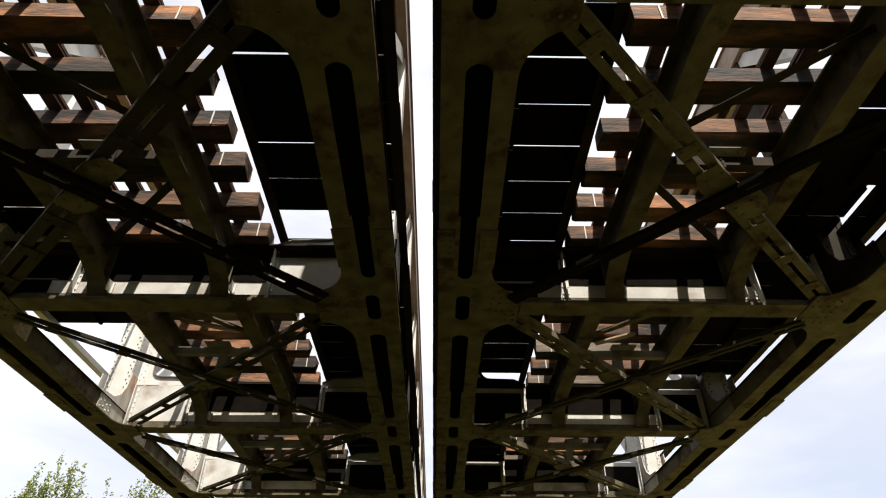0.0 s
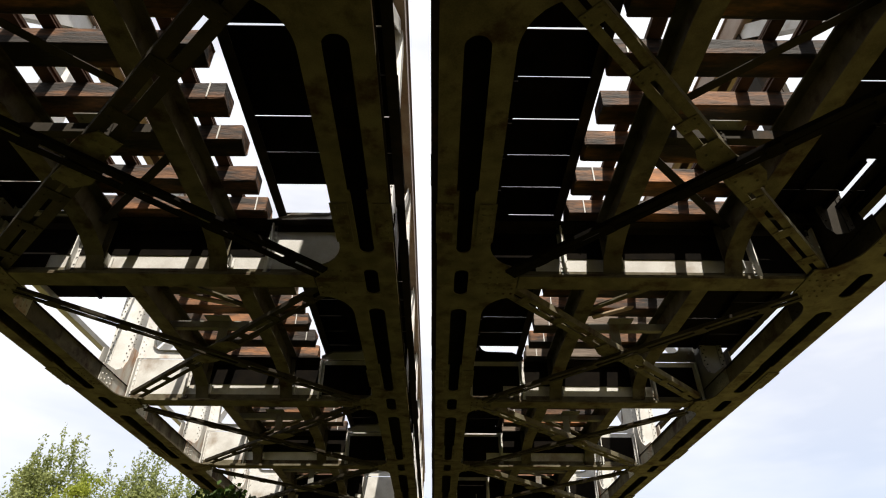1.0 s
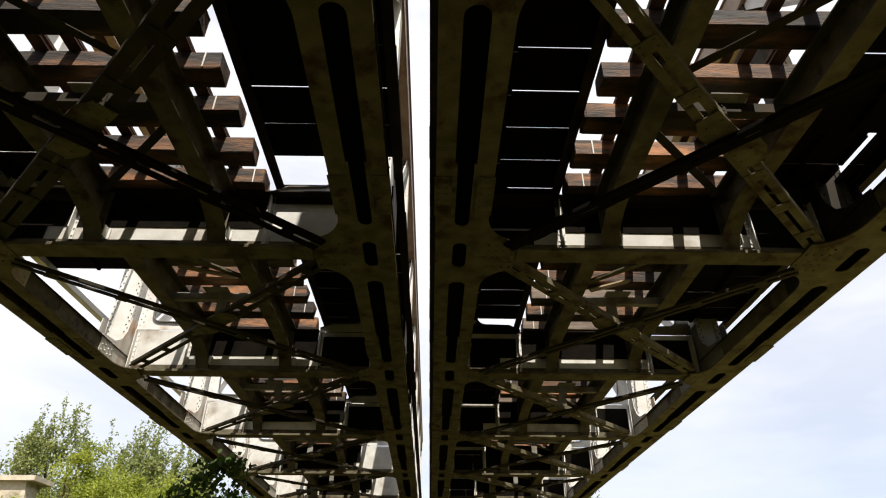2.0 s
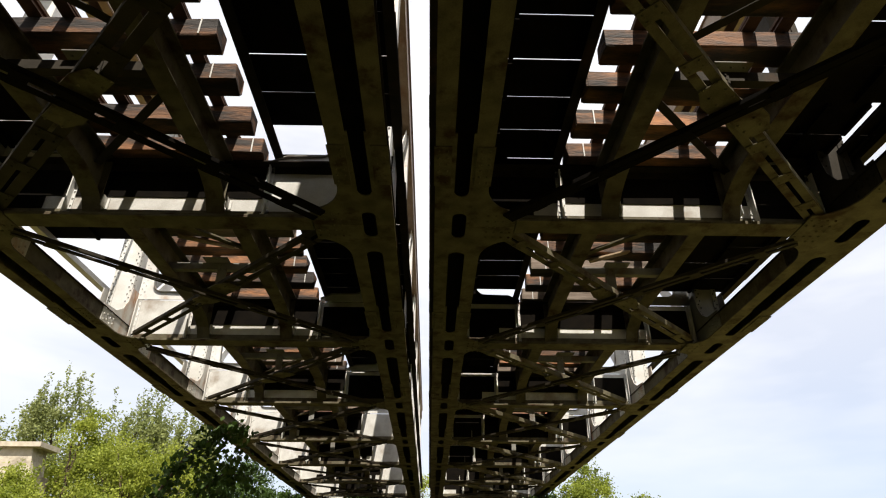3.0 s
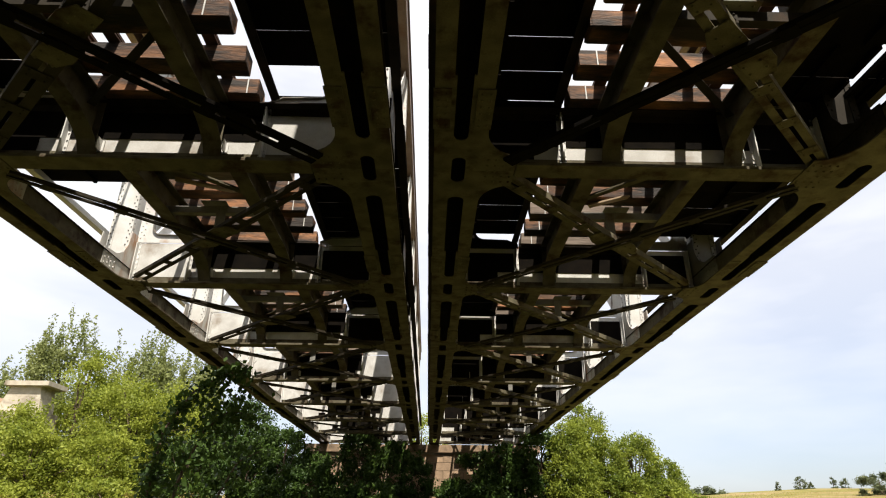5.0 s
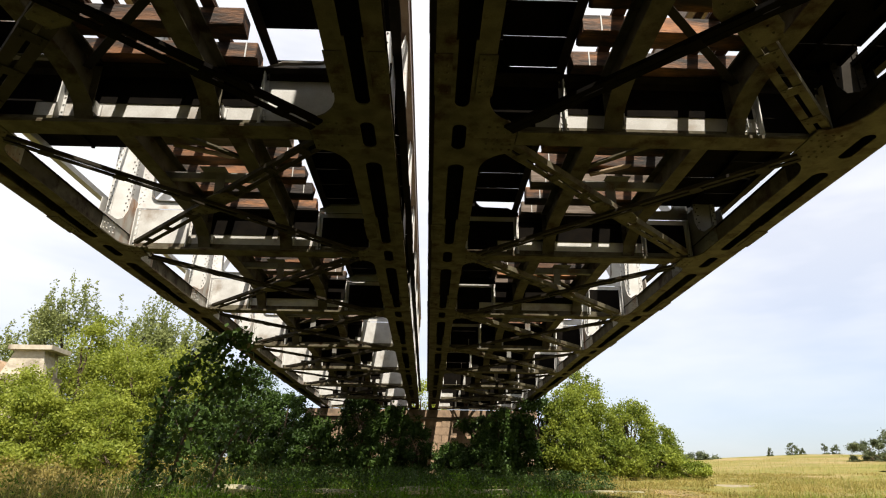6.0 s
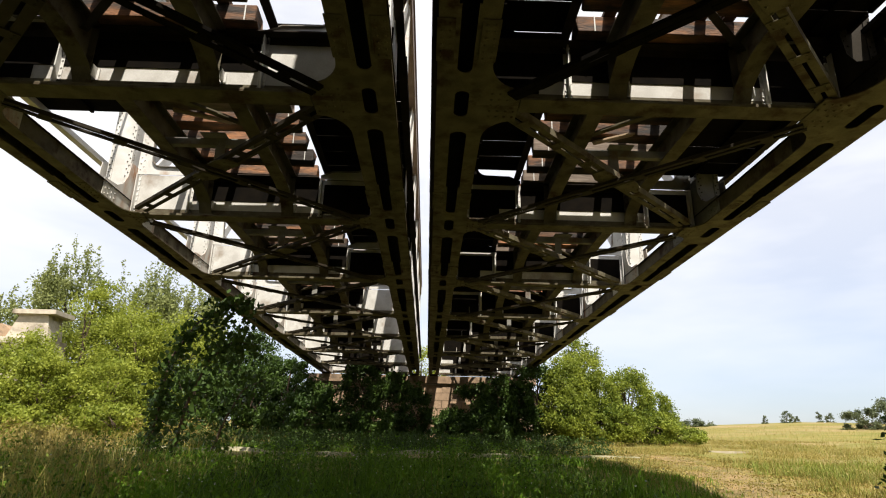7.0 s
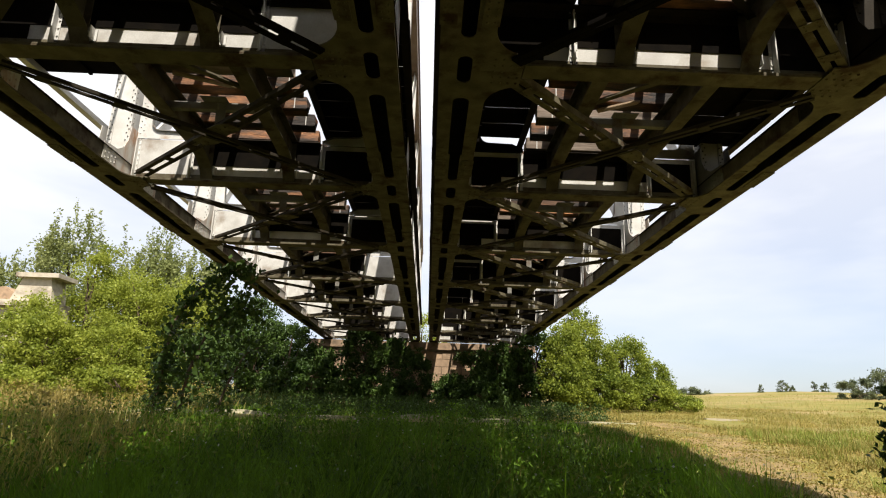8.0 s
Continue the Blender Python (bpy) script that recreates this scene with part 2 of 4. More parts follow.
gx, gy = spread(2500, 50, 161), spread(2500, 60, 221) + 12
GX, GY = np.meshgrid(gx, gy)
verts = np.stack([GX, GY, ground_z(GX, GY)], -1).reshape(-1, 3)
nx = len(gx)
quads = [(j * nx + i, j * nx + i + 1, (j + 1) * nx + i + 1, (j + 1) * nx + i) for j in range(len(gy) - 1) for i in range(nx - 1)]
me = bpy.data.meshes.new("ground")
me.from_pydata(verts.tolist(), [], quads)
me.materials.append(SOIL)
me.polygons.foreach_set("use_smooth", [True] * len(me.polygons))
tagged(new("ground", me), "dry meadow rising gently behind the bridge", "ground", kind="structure")



def ground_at(x, y):
    return float(ground_z(np.float64(x), np.float64(y)))


def path_y(x):
    return 19.0 + 0.02 * x + 0.035 * max(0.0, x - 5.0) ** 1.6


def strip(name, centre, width, a, b, n, lift, material, label, category, seed, wander=0.24):
    """A worn band that lies on the ground along centre(s); its edges wander."""
    rnd = random.Random(seed)
    rows = []
    for i in range(n + 1):
        q = a + (b - a) * i / n
        x, y = centre(q)
        x2, y2 = centre(q + 0.05)
        d = Vector((x2 - x, y2 - y)).normalized()
        m = Vector((-d.y, d.x))
        l, r = [width / 2 * rnd.uniform(1 - wander, 1 + wander) for _ in range(2)]
        rows.append([(x + m.x * o, y + m.y * o) for o in (-l, -l * 0.5, 0, r * 0.5, r)])
    v = [(x, y, ground_at(x, y) + (lift if 0 < j < 4 else -0.03)) for row in rows for j, (x, y) in enumerate(row)]
    f = [(5 * i + j, 5 * i + j + 1, 5 * i + j + 6, 5 * i + j + 5) for i in range(n) for j in range(4)]
    return tagged(part(name, Geo().add(v, f), material), label, category, kind="structure")


strip("pavement", lambda q: (q, path_y(q) + 0.6), 0.60, -11, 6.6, 110, 0.08, WORN_SLAB, "narrow pale concrete path crossing under the bridge", "path", 3, 0.05)
strip("road", lambda q: (5.35 + 0.20 * (q - 8.4) + 0.25 * math.sin(q * 0.5), q), 2.0, 3.5, 22, 120, 0.03, DIRT, "bare tan dirt track beside the grass", "track", 4, 0.45)
g = Geo().box(12.0, 13.6, 26.6, 27.6, 1.0, ground_at(12.8, 27) + 0.06)
tagged(part("pavement", g, SLAB), "pale concrete slab lying in the field", "slab", kind="structure")

# ---- the two railway bridges ----
PANEL, NODE = 4.35, 6.586          # bay length, first cross beam ahead of the camera
FIRST, LAST = -2, 8
BOTTOM, BEAM_TOP, CHORD_TOP = 5.53, 6.42, 5.82
UPPER = 10.5
PITCH, SLEEPER_0, SLEEPER_Z = 0.6395, 3.106, 6.43


def node_y(k):
    return NODE + (k - 1) * PANEL


def slot_width(u):
    """Half width of the opening in a chord's underside, u metres past a cross beam."""
    def rounded(a, b, w):
        if not a < u < b:
            return 0.0
        e = min(u - a, b - u)
        return w if e >= w else math.sqrt(max(0.0, w * w - (w - e) ** 2))
    u = u % PANEL
    if u > PANEL - 0.4:
        u -= PANEL
    wide = 0.112 if u < 2.55 else 0.085
    return max(rounded(-0.30, 0.30, 0.088), rounded(0.68, PANEL - 0.66, wide))


def flare(u, k):
    """How far the node plate reaches towards the track, past the chord's own edge; larger plates up to the first beam."""
    d = min(u, PANEL - u)
    node = k if u < PANEL / 2 else k + 1
    reach, flat_part, end = (0.40, 0.36, 0.85) if node <= 1 else (0.27, 0.24, 0.56)
    if d > end:
        return 0.0
    if d < flat_part:
        return reach
    return reach * (1 - math.sqrt(max(0.0, 1 - ((end - d) / (end - flat_part)) ** 2)))


def chord(parent, cx, side, k):
    """One bay of a bottom chord: slotted plate below, two webs, cover. side: where the track lies, +1 or -1."""
    g = Geo()
    y0 = node_y(k)
    us = sorted(set([round(i * PANEL / 58, 4) for i in range(59)] + [0.30, 0.295, 0.27, 0.23, 0.68, 0.685, 0.70, 0.73, 0.77, 2.549, 2.551, PANEL - 0.66, PANEL - 0.665, PANEL - 0.69, PANEL - 0.73, PANEL - 0.30, PANEL - 0.295, PANEL - 0.27, PANEL - 0.23, 0.36, 0.40, 0.45, PANEL - 0.36, PANEL - 0.40, PANEL - 0.45]))
    z0, z1 = BOTTOM, BOTTOM + 0.018
    for edge in (-1, 1):
        v, f = [], []
        for u in us:
            w = slot_width(u)
            o = 0.31 + (flare(u, k) if edge == side else 0.0)
            for z in (z0, z1):
                v += [(cx + edge * w, y0 + u, z), (cx + edge * o, y0 + u, z)]
        for i in range(len(us) - 1):
            a, b = 4 * i, 4 * i + 4
            f += [(a, a + 1, b + 1, b), (a + 2, b + 2, b + 3, a + 3), (a + 1, a + 3, b + 3, b + 1)]
            if slot_width(us[i]) > 0 or slot_width(us[i + 1]) > 0:
                f.append((a, b, b + 2, a + 2))
        g.add(v, f)
    ob = part("bottom_chord", g, GRIMY_SHADE, parent, "olive-grey riveted box chord with long slots underneath")
    for s in (-1, 1):
        w = Geo().box(cx + s * 0.262 - 0.008, cx + s * 0.262 + 0.008, y0, y0 + PANEL, z1, CHORD_TOP)
        part("chord_web", w, GRIMY_SHADE, ob)
    part("cover_plate", Geo().box(cx - 0.30, cx + 0.30, y0, y0 + PANEL, CHORD_TOP, CHORD_TOP + 0.014), DARK_STEEL, ob)
    # splice plate with its rivets, just short of the next cross beam
    if -1 <= k <= 5:
        for e in (-1, 1):
            s = Geo()
            xa, xb = sorted((cx + e * 0.135, cx + e * 0.325))
            s.box(xa, xb, y0 + 2.75, y0 + 3.45, BOTTOM - 0.014, BOTTOM - 0.001)
            if k <= 2:
                for i in range(6):
                    for x in (xa + 0.05, xb - 0.05):
                        s.rivet((x, y0 + 2.82 + i * 0.112, BOTTOM - 0.014), (0, 0, -1))
            part("splice_plate", s, GRIMY_SHADE, ob)
    return ob


def node_rivets(cx, side, k):
    g = Geo()
    y = node_y(k)
    for i in range(4):
        for j in range(5):
            u = -0.26 + j * 0.13
            if j in (2,) and i > 1:
                continue
            g.rivet((cx + side * (0.36 + i * 0.10), y + u, BOTTOM), (0, 0, -1), 0.02, 0.014)
    return g


# lower edge of the black plates that paint shade on the webs
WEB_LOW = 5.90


def cross_beam(parent, xa, xb, track, k, in_shade):
    """Plate girder across the bridge between the chords, with flanges and stiffeners."""
    y = node_y(k)
    lo, hi = xa + 0.275, xb - 0.275
    g = Geo()
    g.box(lo, hi, y - 0.008, y + 0.008, BOTTOM + 0.05, BEAM_TOP - 0.02)
    ob = part("cross_beam", g, SOOTY_PAINT, parent, "grey plate girder cross beam")
    part("flange_plate", Geo().box(lo + 0.45, hi - 0.45, y - 0.15, y + 0.15, BOTTOM + 0.004, BOTTOM + 0.03), GRIMY_SHADE, ob)
    part("lower_flange", Geo().box(lo + 0.02, hi - 0.02, y - 0.15, y + 0.15, BOTTOM + 0.030, BOTTOM + 0.05), GRIMY_SHADE, ob)
    part("flange_angle", Geo().box(lo + 0.02, hi - 0.02, y - 0.022, y - 0.009, BOTTOM + 0.05, BOTTOM + 0.17), GRIMY_SHADE, ob)
    mid = track
    # added plate, no real part: shade of the upper web put into its colour
    part("web_plate", Geo().box(lo + 0.12 if in_shade or k <= 1 else mid - 1.22, hi - 0.12 if in_shade else mid + 1.22, y - 0.021, y - 0.009, WEB_LOW, BEAM_TOP - 0.121), BLACK_STEEL, ob, "black plate painting shade over the upper web")
    # black sheets paint shade over the whole web at some beam ends
    dark = [(lo + 0.12, mid - 1.62), (mid + 1.24, hi - 0.12)] if in_shade and k <= 6 else [(lo + 0.12, lo + 0.78)] if k <= 1 else [(mid + 1.24, hi - 0.12)] if k <= 3 else []
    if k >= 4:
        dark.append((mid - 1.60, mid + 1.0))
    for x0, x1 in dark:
        part("web_plate", Geo().box(x0, x1, y - 0.0215, y - 0.009, BOTTOM + 0.172, WEB_LOW - 0.002), BLACK_STEEL, ob, "black plate painting shade over the web")
        if not in_shade and 1 < k < 4:
            part("web_plate", Geo().box(x0, x1, y - 0.0215, y - 0.009, WEB_LOW, BEAM_TOP - 0.121), BLACK_STEEL, ob, "black plate painting shade over the web")
    # knee brackets up to the posts, with a shoulder along the beam's end
    arc = [(0.27 + 0.17 * (1 - math.cos(q)), 0.33 - 0.17 * math.sin(q)) for q in [i * math.pi / 12 for i in range(7)]]
    knee = [(0.0, 0.0), (1.12, 0.0), (1.12, 0.05), (0.90, 0.15)] + list(reversed(arc)) + [(0.20, 1.5), (0.0, 1.5)]
    for x, e in ((lo, 1), (hi, -1)):
        p = Geo().prism(knee, lambda u, v, q: (x + e * u, y - 0.008 + 0.016 * q, BEAM_TOP + v))
        if k <= 4:
            for i in range(7):
                p.rivet((x + e * 0.05, y - 0.008, BEAM_TOP + 0.10 + i * 0.13), (0, -1, 0))
                p.rivet((x + e * 0.11, y - 0.008, BEAM_TOP + 0.165 + i * 0.13), (0, -1, 0))
        # right bridge brackets take black, dark and dull copies that paint shade
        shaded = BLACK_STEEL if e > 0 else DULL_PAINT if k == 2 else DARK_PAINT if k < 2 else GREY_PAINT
        kb = part("knee_bracket", p, shaded if in_shade and k <= 6 else GREY_PAINT, ob, "riveted knee bracket plate")
        path = [(0.20, 1.5)] + arc + [(0.90, 0.15), (1.12, 0.05)]
        t = Geo()
        for (u0, v0), (u1, v1) in zip(path[:-1], path[1:]):
            t.beam((x + e * u0, y, BEAM_TOP + v0 + 0.004), (x + e * u1, y, BEAM_TOP + v1 + 0.004), 0.10, 0.014, (e * (v0 - v1), 0.0, u1 - u0 + 1e-4))
        # black inner edges carry the same painted shade
        part("edge_angle", t, BLACK_STEEL if in_shade and e > 0 else DULL_PAINT, kb)
    f = Geo()
    ends = (lo + 1.13, hi - 1.13) if k >= 2 else (lo, hi)
    f.box(*ends, y - 0.15, y + 0.15, BEAM_TOP - 0.02, BEAM_TOP)
    f.box(*ends, y - 0.022, y - 0.009, BEAM_TOP - 0.12, BEAM_TOP - 0.02)
    part("upper_flange", f, DARK_STEEL, ob)
    c = track
    for i, x in enumerate((lo + 0.06, c - 1.25, c + 1.25, hi - 0.06)):
        s = Geo()
        s.box(x - 0.05, x + 0.05, y - 0.022, y - 0.008, BOTTOM + 0.06, BEAM_TOP - 0.04)
        s.box(x - 0.008, x + 0.008, y - 0.11, y - 0.022, BOTTOM + 0.06, BEAM_TOP - 0.04)
        if k <= 3:
            for j in range(8):
                s.rivet((x + 0.03, y - 0.022, BOTTOM + 0.12 + j * 0.105), (0, -1, 0))
                s.rivet((x - 0.03, y - 0.022, BOTTOM + 0.12 + j * 0.105), (0, -1, 0))
        part("stiffener", s, GREY_PAINT, ob)
    return ob


def stringer(parent, x, k):
    """Track girder under one rail between two cross beams, its underside curving down to them."""
    y0, y1 = node_y(k) + 0.012, node_y(k + 1) - 0.012
    n = 30
    rows = []
    for i in range(n + 1):
        y = y0 + (y1 - y0) * i / n
        d = min(y - y0, y1 - y)
        drop = 0.0 if d > 0.95 else 0.40 * (1 - math.sqrt(max(0.0, 1 - ((0.95 - d) / 0.95) ** 2)))
        rows.append((y, 5.99 - drop))
    g = Geo()
    for w, za, zb in ((0.115, 0.0, 0.016), (0.008, 0.016, None)):
        v, f = [], []
        for y, z in rows:
            top = z + zb if zb else SLEEPER_Z - 0.03
            v += [(x - w, y, z + za), (x + w, y, z + za), (x - w, y, top), (x + w, y, top)]
        for i in range(n):
            a, b = 4 * i, 4 * i + 4
            f += [(a, b, b + 1, a + 1), (a + 2, a + 3, b + 3, b + 2), (a, a + 2, b + 2, b), (a + 1, b + 1, b + 3, a + 3)]
        f += [(0, 1, 3, 2), (4 * n, 4 * n + 2, 4 * n + 3, 4 * n + 1)]
        g.add(v, f)
    g.box(x - 0.12, x + 0.12, y0, y1, SLEEPER_Z - 0.03, SLEEPER_Z - 0.002)
    ob = part("stringer", g, GRIMY_SHADE, parent, "track girder with curved haunches at both ends")
    for u in (0.06, PANEL - 0.11):
        s = Geo()
        for e in (-1, 1):
            s.box(x + e * 0.055 - 0.045, x + e * 0.055 + 0.045, y0 + u - 0.006, y0 + u + 0.006, 5.80, SLEEPER_Z - 0.04)
        part("end_angle", s, GRIMY_SHADE, ob)
    clip = Geo().box(x + 0.02, x + 0.17, y1 - 0.016, y1 - 0.002, 5.70, 5.86).box(x + 0.13, x + 0.142, y1 - 0.12, y1 - 0.016, 5.70, 5.86)
    for z in (5.735, 5.825):
        clip.rivet((x + 0.07, y1 - 0.016, z), (0, -1, 0), 0.016, 0.014)
    part("clip_angle", clip, GREY_PAINT, ob, "pale clip angle")
    return ob


def brace(parent, a, b, z, wide, slit, plates, material, rivets=True, leg=1):
    """A built-up diagonal: two bars side by side joined by tie plates."""
    a, b = Vector((*a, z)), Vector((*b, z))
    d = (b - a).normalized()
    s = d.cross(Vector((0, 0, 1))).normalized()
    a, b = a + d * 0.35, b - d * 0.35
    w = (wide - slit) / 2
    ob = tagged(new("lateral_brace"), "riveted double-angle diagonal brace")
    ob.parent = parent
    for e in (-1, 1):
        g = Geo()
        o, o2 = s * (e * (slit / 2 + w / 2)), s * (e * (wide / 2 - 0.006))
        g.beam(a + o, b + o, w, 0.012)
        g.beam(a + o2 + Vector((0, 0, 0.051 * leg)), b + o2 + Vector((0, 0, 0.051 * leg)), 0.012, 0.09 * leg)
        part("angle_bar", g, material, ob)
    L = (b - a).length
    for i in range(plates):
        t = Geo()
        c = a + d * (L * (i + 0.5) / plates)
        t.beam(c - d * 0.08 - Vector((0, 0, 0.0125)), c + d * 0.08 - Vector((0, 0, 0.0125)), wide * 0.92, 0.012)
        if rivets:
            for e in (-0.28, 0.28):
                for q in (-0.045, 0.045):
                    t.rivet(c + s * (wide * e) + d * q - Vector((0, 0, 0.0185)), (0, 0, -1), 0.014, 0.012)
        part("tie_plate", t, material, ob)
    return ob


def truss(parent, cx, side, in_shade):
    """Posts, diagonals, node plates and top chord over one bottom chord."""
    for k in range(FIRST, LAST + 1):
        y = node_y(k)
        g = Geo()
        for s in (-1, 1):
            g.box(cx + s * 0.20 - 0.012, cx + s * 0.20 + 0.012, y - 0.16, y + 0.16, CHORD_TOP + 0.02, UPPER)
            g.box(cx + s * 0.165 - 0.047, cx + s * 0.165 + 0.047, y - 0.176, y - 0.161, CHORD_TOP + 0.02, UPPER)
        g.box(cx - 0.188, cx + 0.188, y - 0.160, y - 0.146, CHORD_TOP + 0.02, UPPER)
        # right bridge posts up to the second beam: darker copies paint their shade
        paint = GREY_PAINT if not in_shade or k > 2 else DULL_PAINT if k == 2 else DARK_PAINT
        post = part("post", g, paint, parent, "riveted truss post coloured dark for shade" if in_shade and k <= 2 else "light grey riveted truss post")
        if 1 <= k <= 4:
            r = Geo()
            for s in (-0.12, 0.12):
                for j in range(14):
                    r.rivet((cx + side * 0.212, y + s, 6.0 + j * 0.11), (side, 0, 0))
            for s in (-1, 1):
                for j in range(26):
                    r.rivet((cx + s * (0.145 + 0.04 * (j % 2)), y - 0.176, 6.0 + j * 0.075), (0, -1, 0), 0.016, 0.015)
            # duller than the post: the rivet heads' shading is put into their colour
            tagged(part("riveting", r, DULL_PAINT if not in_shade or k > 2 else DARK_PAINT, post), kind="stuff")
        outline = [(-1.05, -0.265), (1.05, -0.265), (1.05, 0.06), (0.62, 0.10), (0.42, 0.22), (0.30, 0.42), (0.26, 0.72), (-0.26, 0.72), (-0.30, 0.42), (-0.42, 0.22), (-0.62, 0.10), (-1.05, 0.06)]
        for s in (-1, 1):
            p = Geo().prism(outline, lambda a, b, q, s=s: (cx + s * (0.271 + 0.014 * q), y + a, CHORD_TOP + b))
            if s == side and 1 <= k <= 4:
                for e in (-1, 1):
                    for i in range(4):
                        for j in range(3):
                            p.rivet((cx + s * 0.285, y + e * (0.98 - i * 0.11), CHORD_TOP - 0.22 + j * 0.10 + 0.03 * (i % 2)), (s, 0, 0), 0.022, 0.014)
            # the same shade is painted into the near plates of the right bridge
            part("node_plate", p, RUST_STREAKED if not in_shade or k > 2 else DULL_PAINT if k == 2 else DARK_PAINT, parent, "rust-streaked node plate with curved shoulders")
        if k < LAST:
            for s in (-1, 1):
                d = Geo().beam((cx + s * 0.17, y + 0.25, CHORD_TOP + 0.3), (cx + s * 0.17, y + PANEL - 0.2, UPPER), 0.02, 0.24)
                part("truss_diagonal", d, GREY_PAINT, parent)
    y0, y1 = node_y(FIRST), node_y(LAST)
    top = part("top_chord", Geo().box(cx - 0.29, cx + 0.29, y0, y1, UPPER + 0.48, UPPER + 0.50), TAN_STEEL, parent, "tan-grey riveted top chord with rust")
    for s in (-1, 1):
        part("chord_web", Geo().box(cx + s * 0.24 - 0.012, cx + s * 0.24 + 0.012, y0, y1, UPPER, UPPER + 0.48), TAN_STEEL, top)
        part("chord_flange", Geo().box(cx + s * 0.24 - 0.15 * (s > 0), cx + s * 0.24 + 0.15 * (s < 0), y0, y1, UPPER - 0.016, UPPER - 0.001), TAN_STEEL, top)


def sleeper_mesh(seed, material):
    rnd = random.Random(seed)
    L, w, h, c = 1.175, 0.145, 0.245, 0.016
    ring = [(-w + c, 0), (w - c, 0), (w, c), (w, h - c), (w - c, h), (-w + c, h), (-w, h - c), (-w, c)]
    g = Geo()
    v, f = [], []
    stations = [-L, -L + 0.012, -0.6, 0.0, 0.6, L - 0.012, L]
    for i, x in enumerate(stations):
        q = 0.93 if i in (0, len(stations) - 1) else 1.0
        for y, z in ring:
            v.append((x + (rnd.uniform(-0.02, 0.02) if q < 1 else 0), y * q + rnd.uniform(-0.005, 0.005), (z - h / 2) * q + h / 2 + rnd.uniform(-0.004, 0.004) * (z > 0.02)))
    for i in range(len(stations) - 1):
        for j in range(8):
            f.append((8 * i + j, 8 * i + (j + 1) % 8, 8 * i + 8 + (j + 1) % 8, 8 * i + 8 + j))
    f += [tuple(range(7, -1, -1)), tuple(range(8 * len(stations) - 8, 8 * len(stations)))]
    g.add(v, f)
    return g.mesh("sleeper", material)


SLEEPERS = [sleeper_mesh(i, GREY_TIMBER if i in (3, 7) else TIMBER) for i in range(9)]


def plate_mesh(w, d):
    g = Geo()
    g.box(-w / 2, w / 2, -d / 2, d / 2, 0, 0.012)
    for x in (-w / 2 + 0.03, w / 2 - 0.03, 0):
        g.box(x - 0.025, x + 0.025, -d / 2 + 0.02, d / 2 - 0.02, -0.045, -0.001)
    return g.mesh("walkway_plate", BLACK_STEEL)


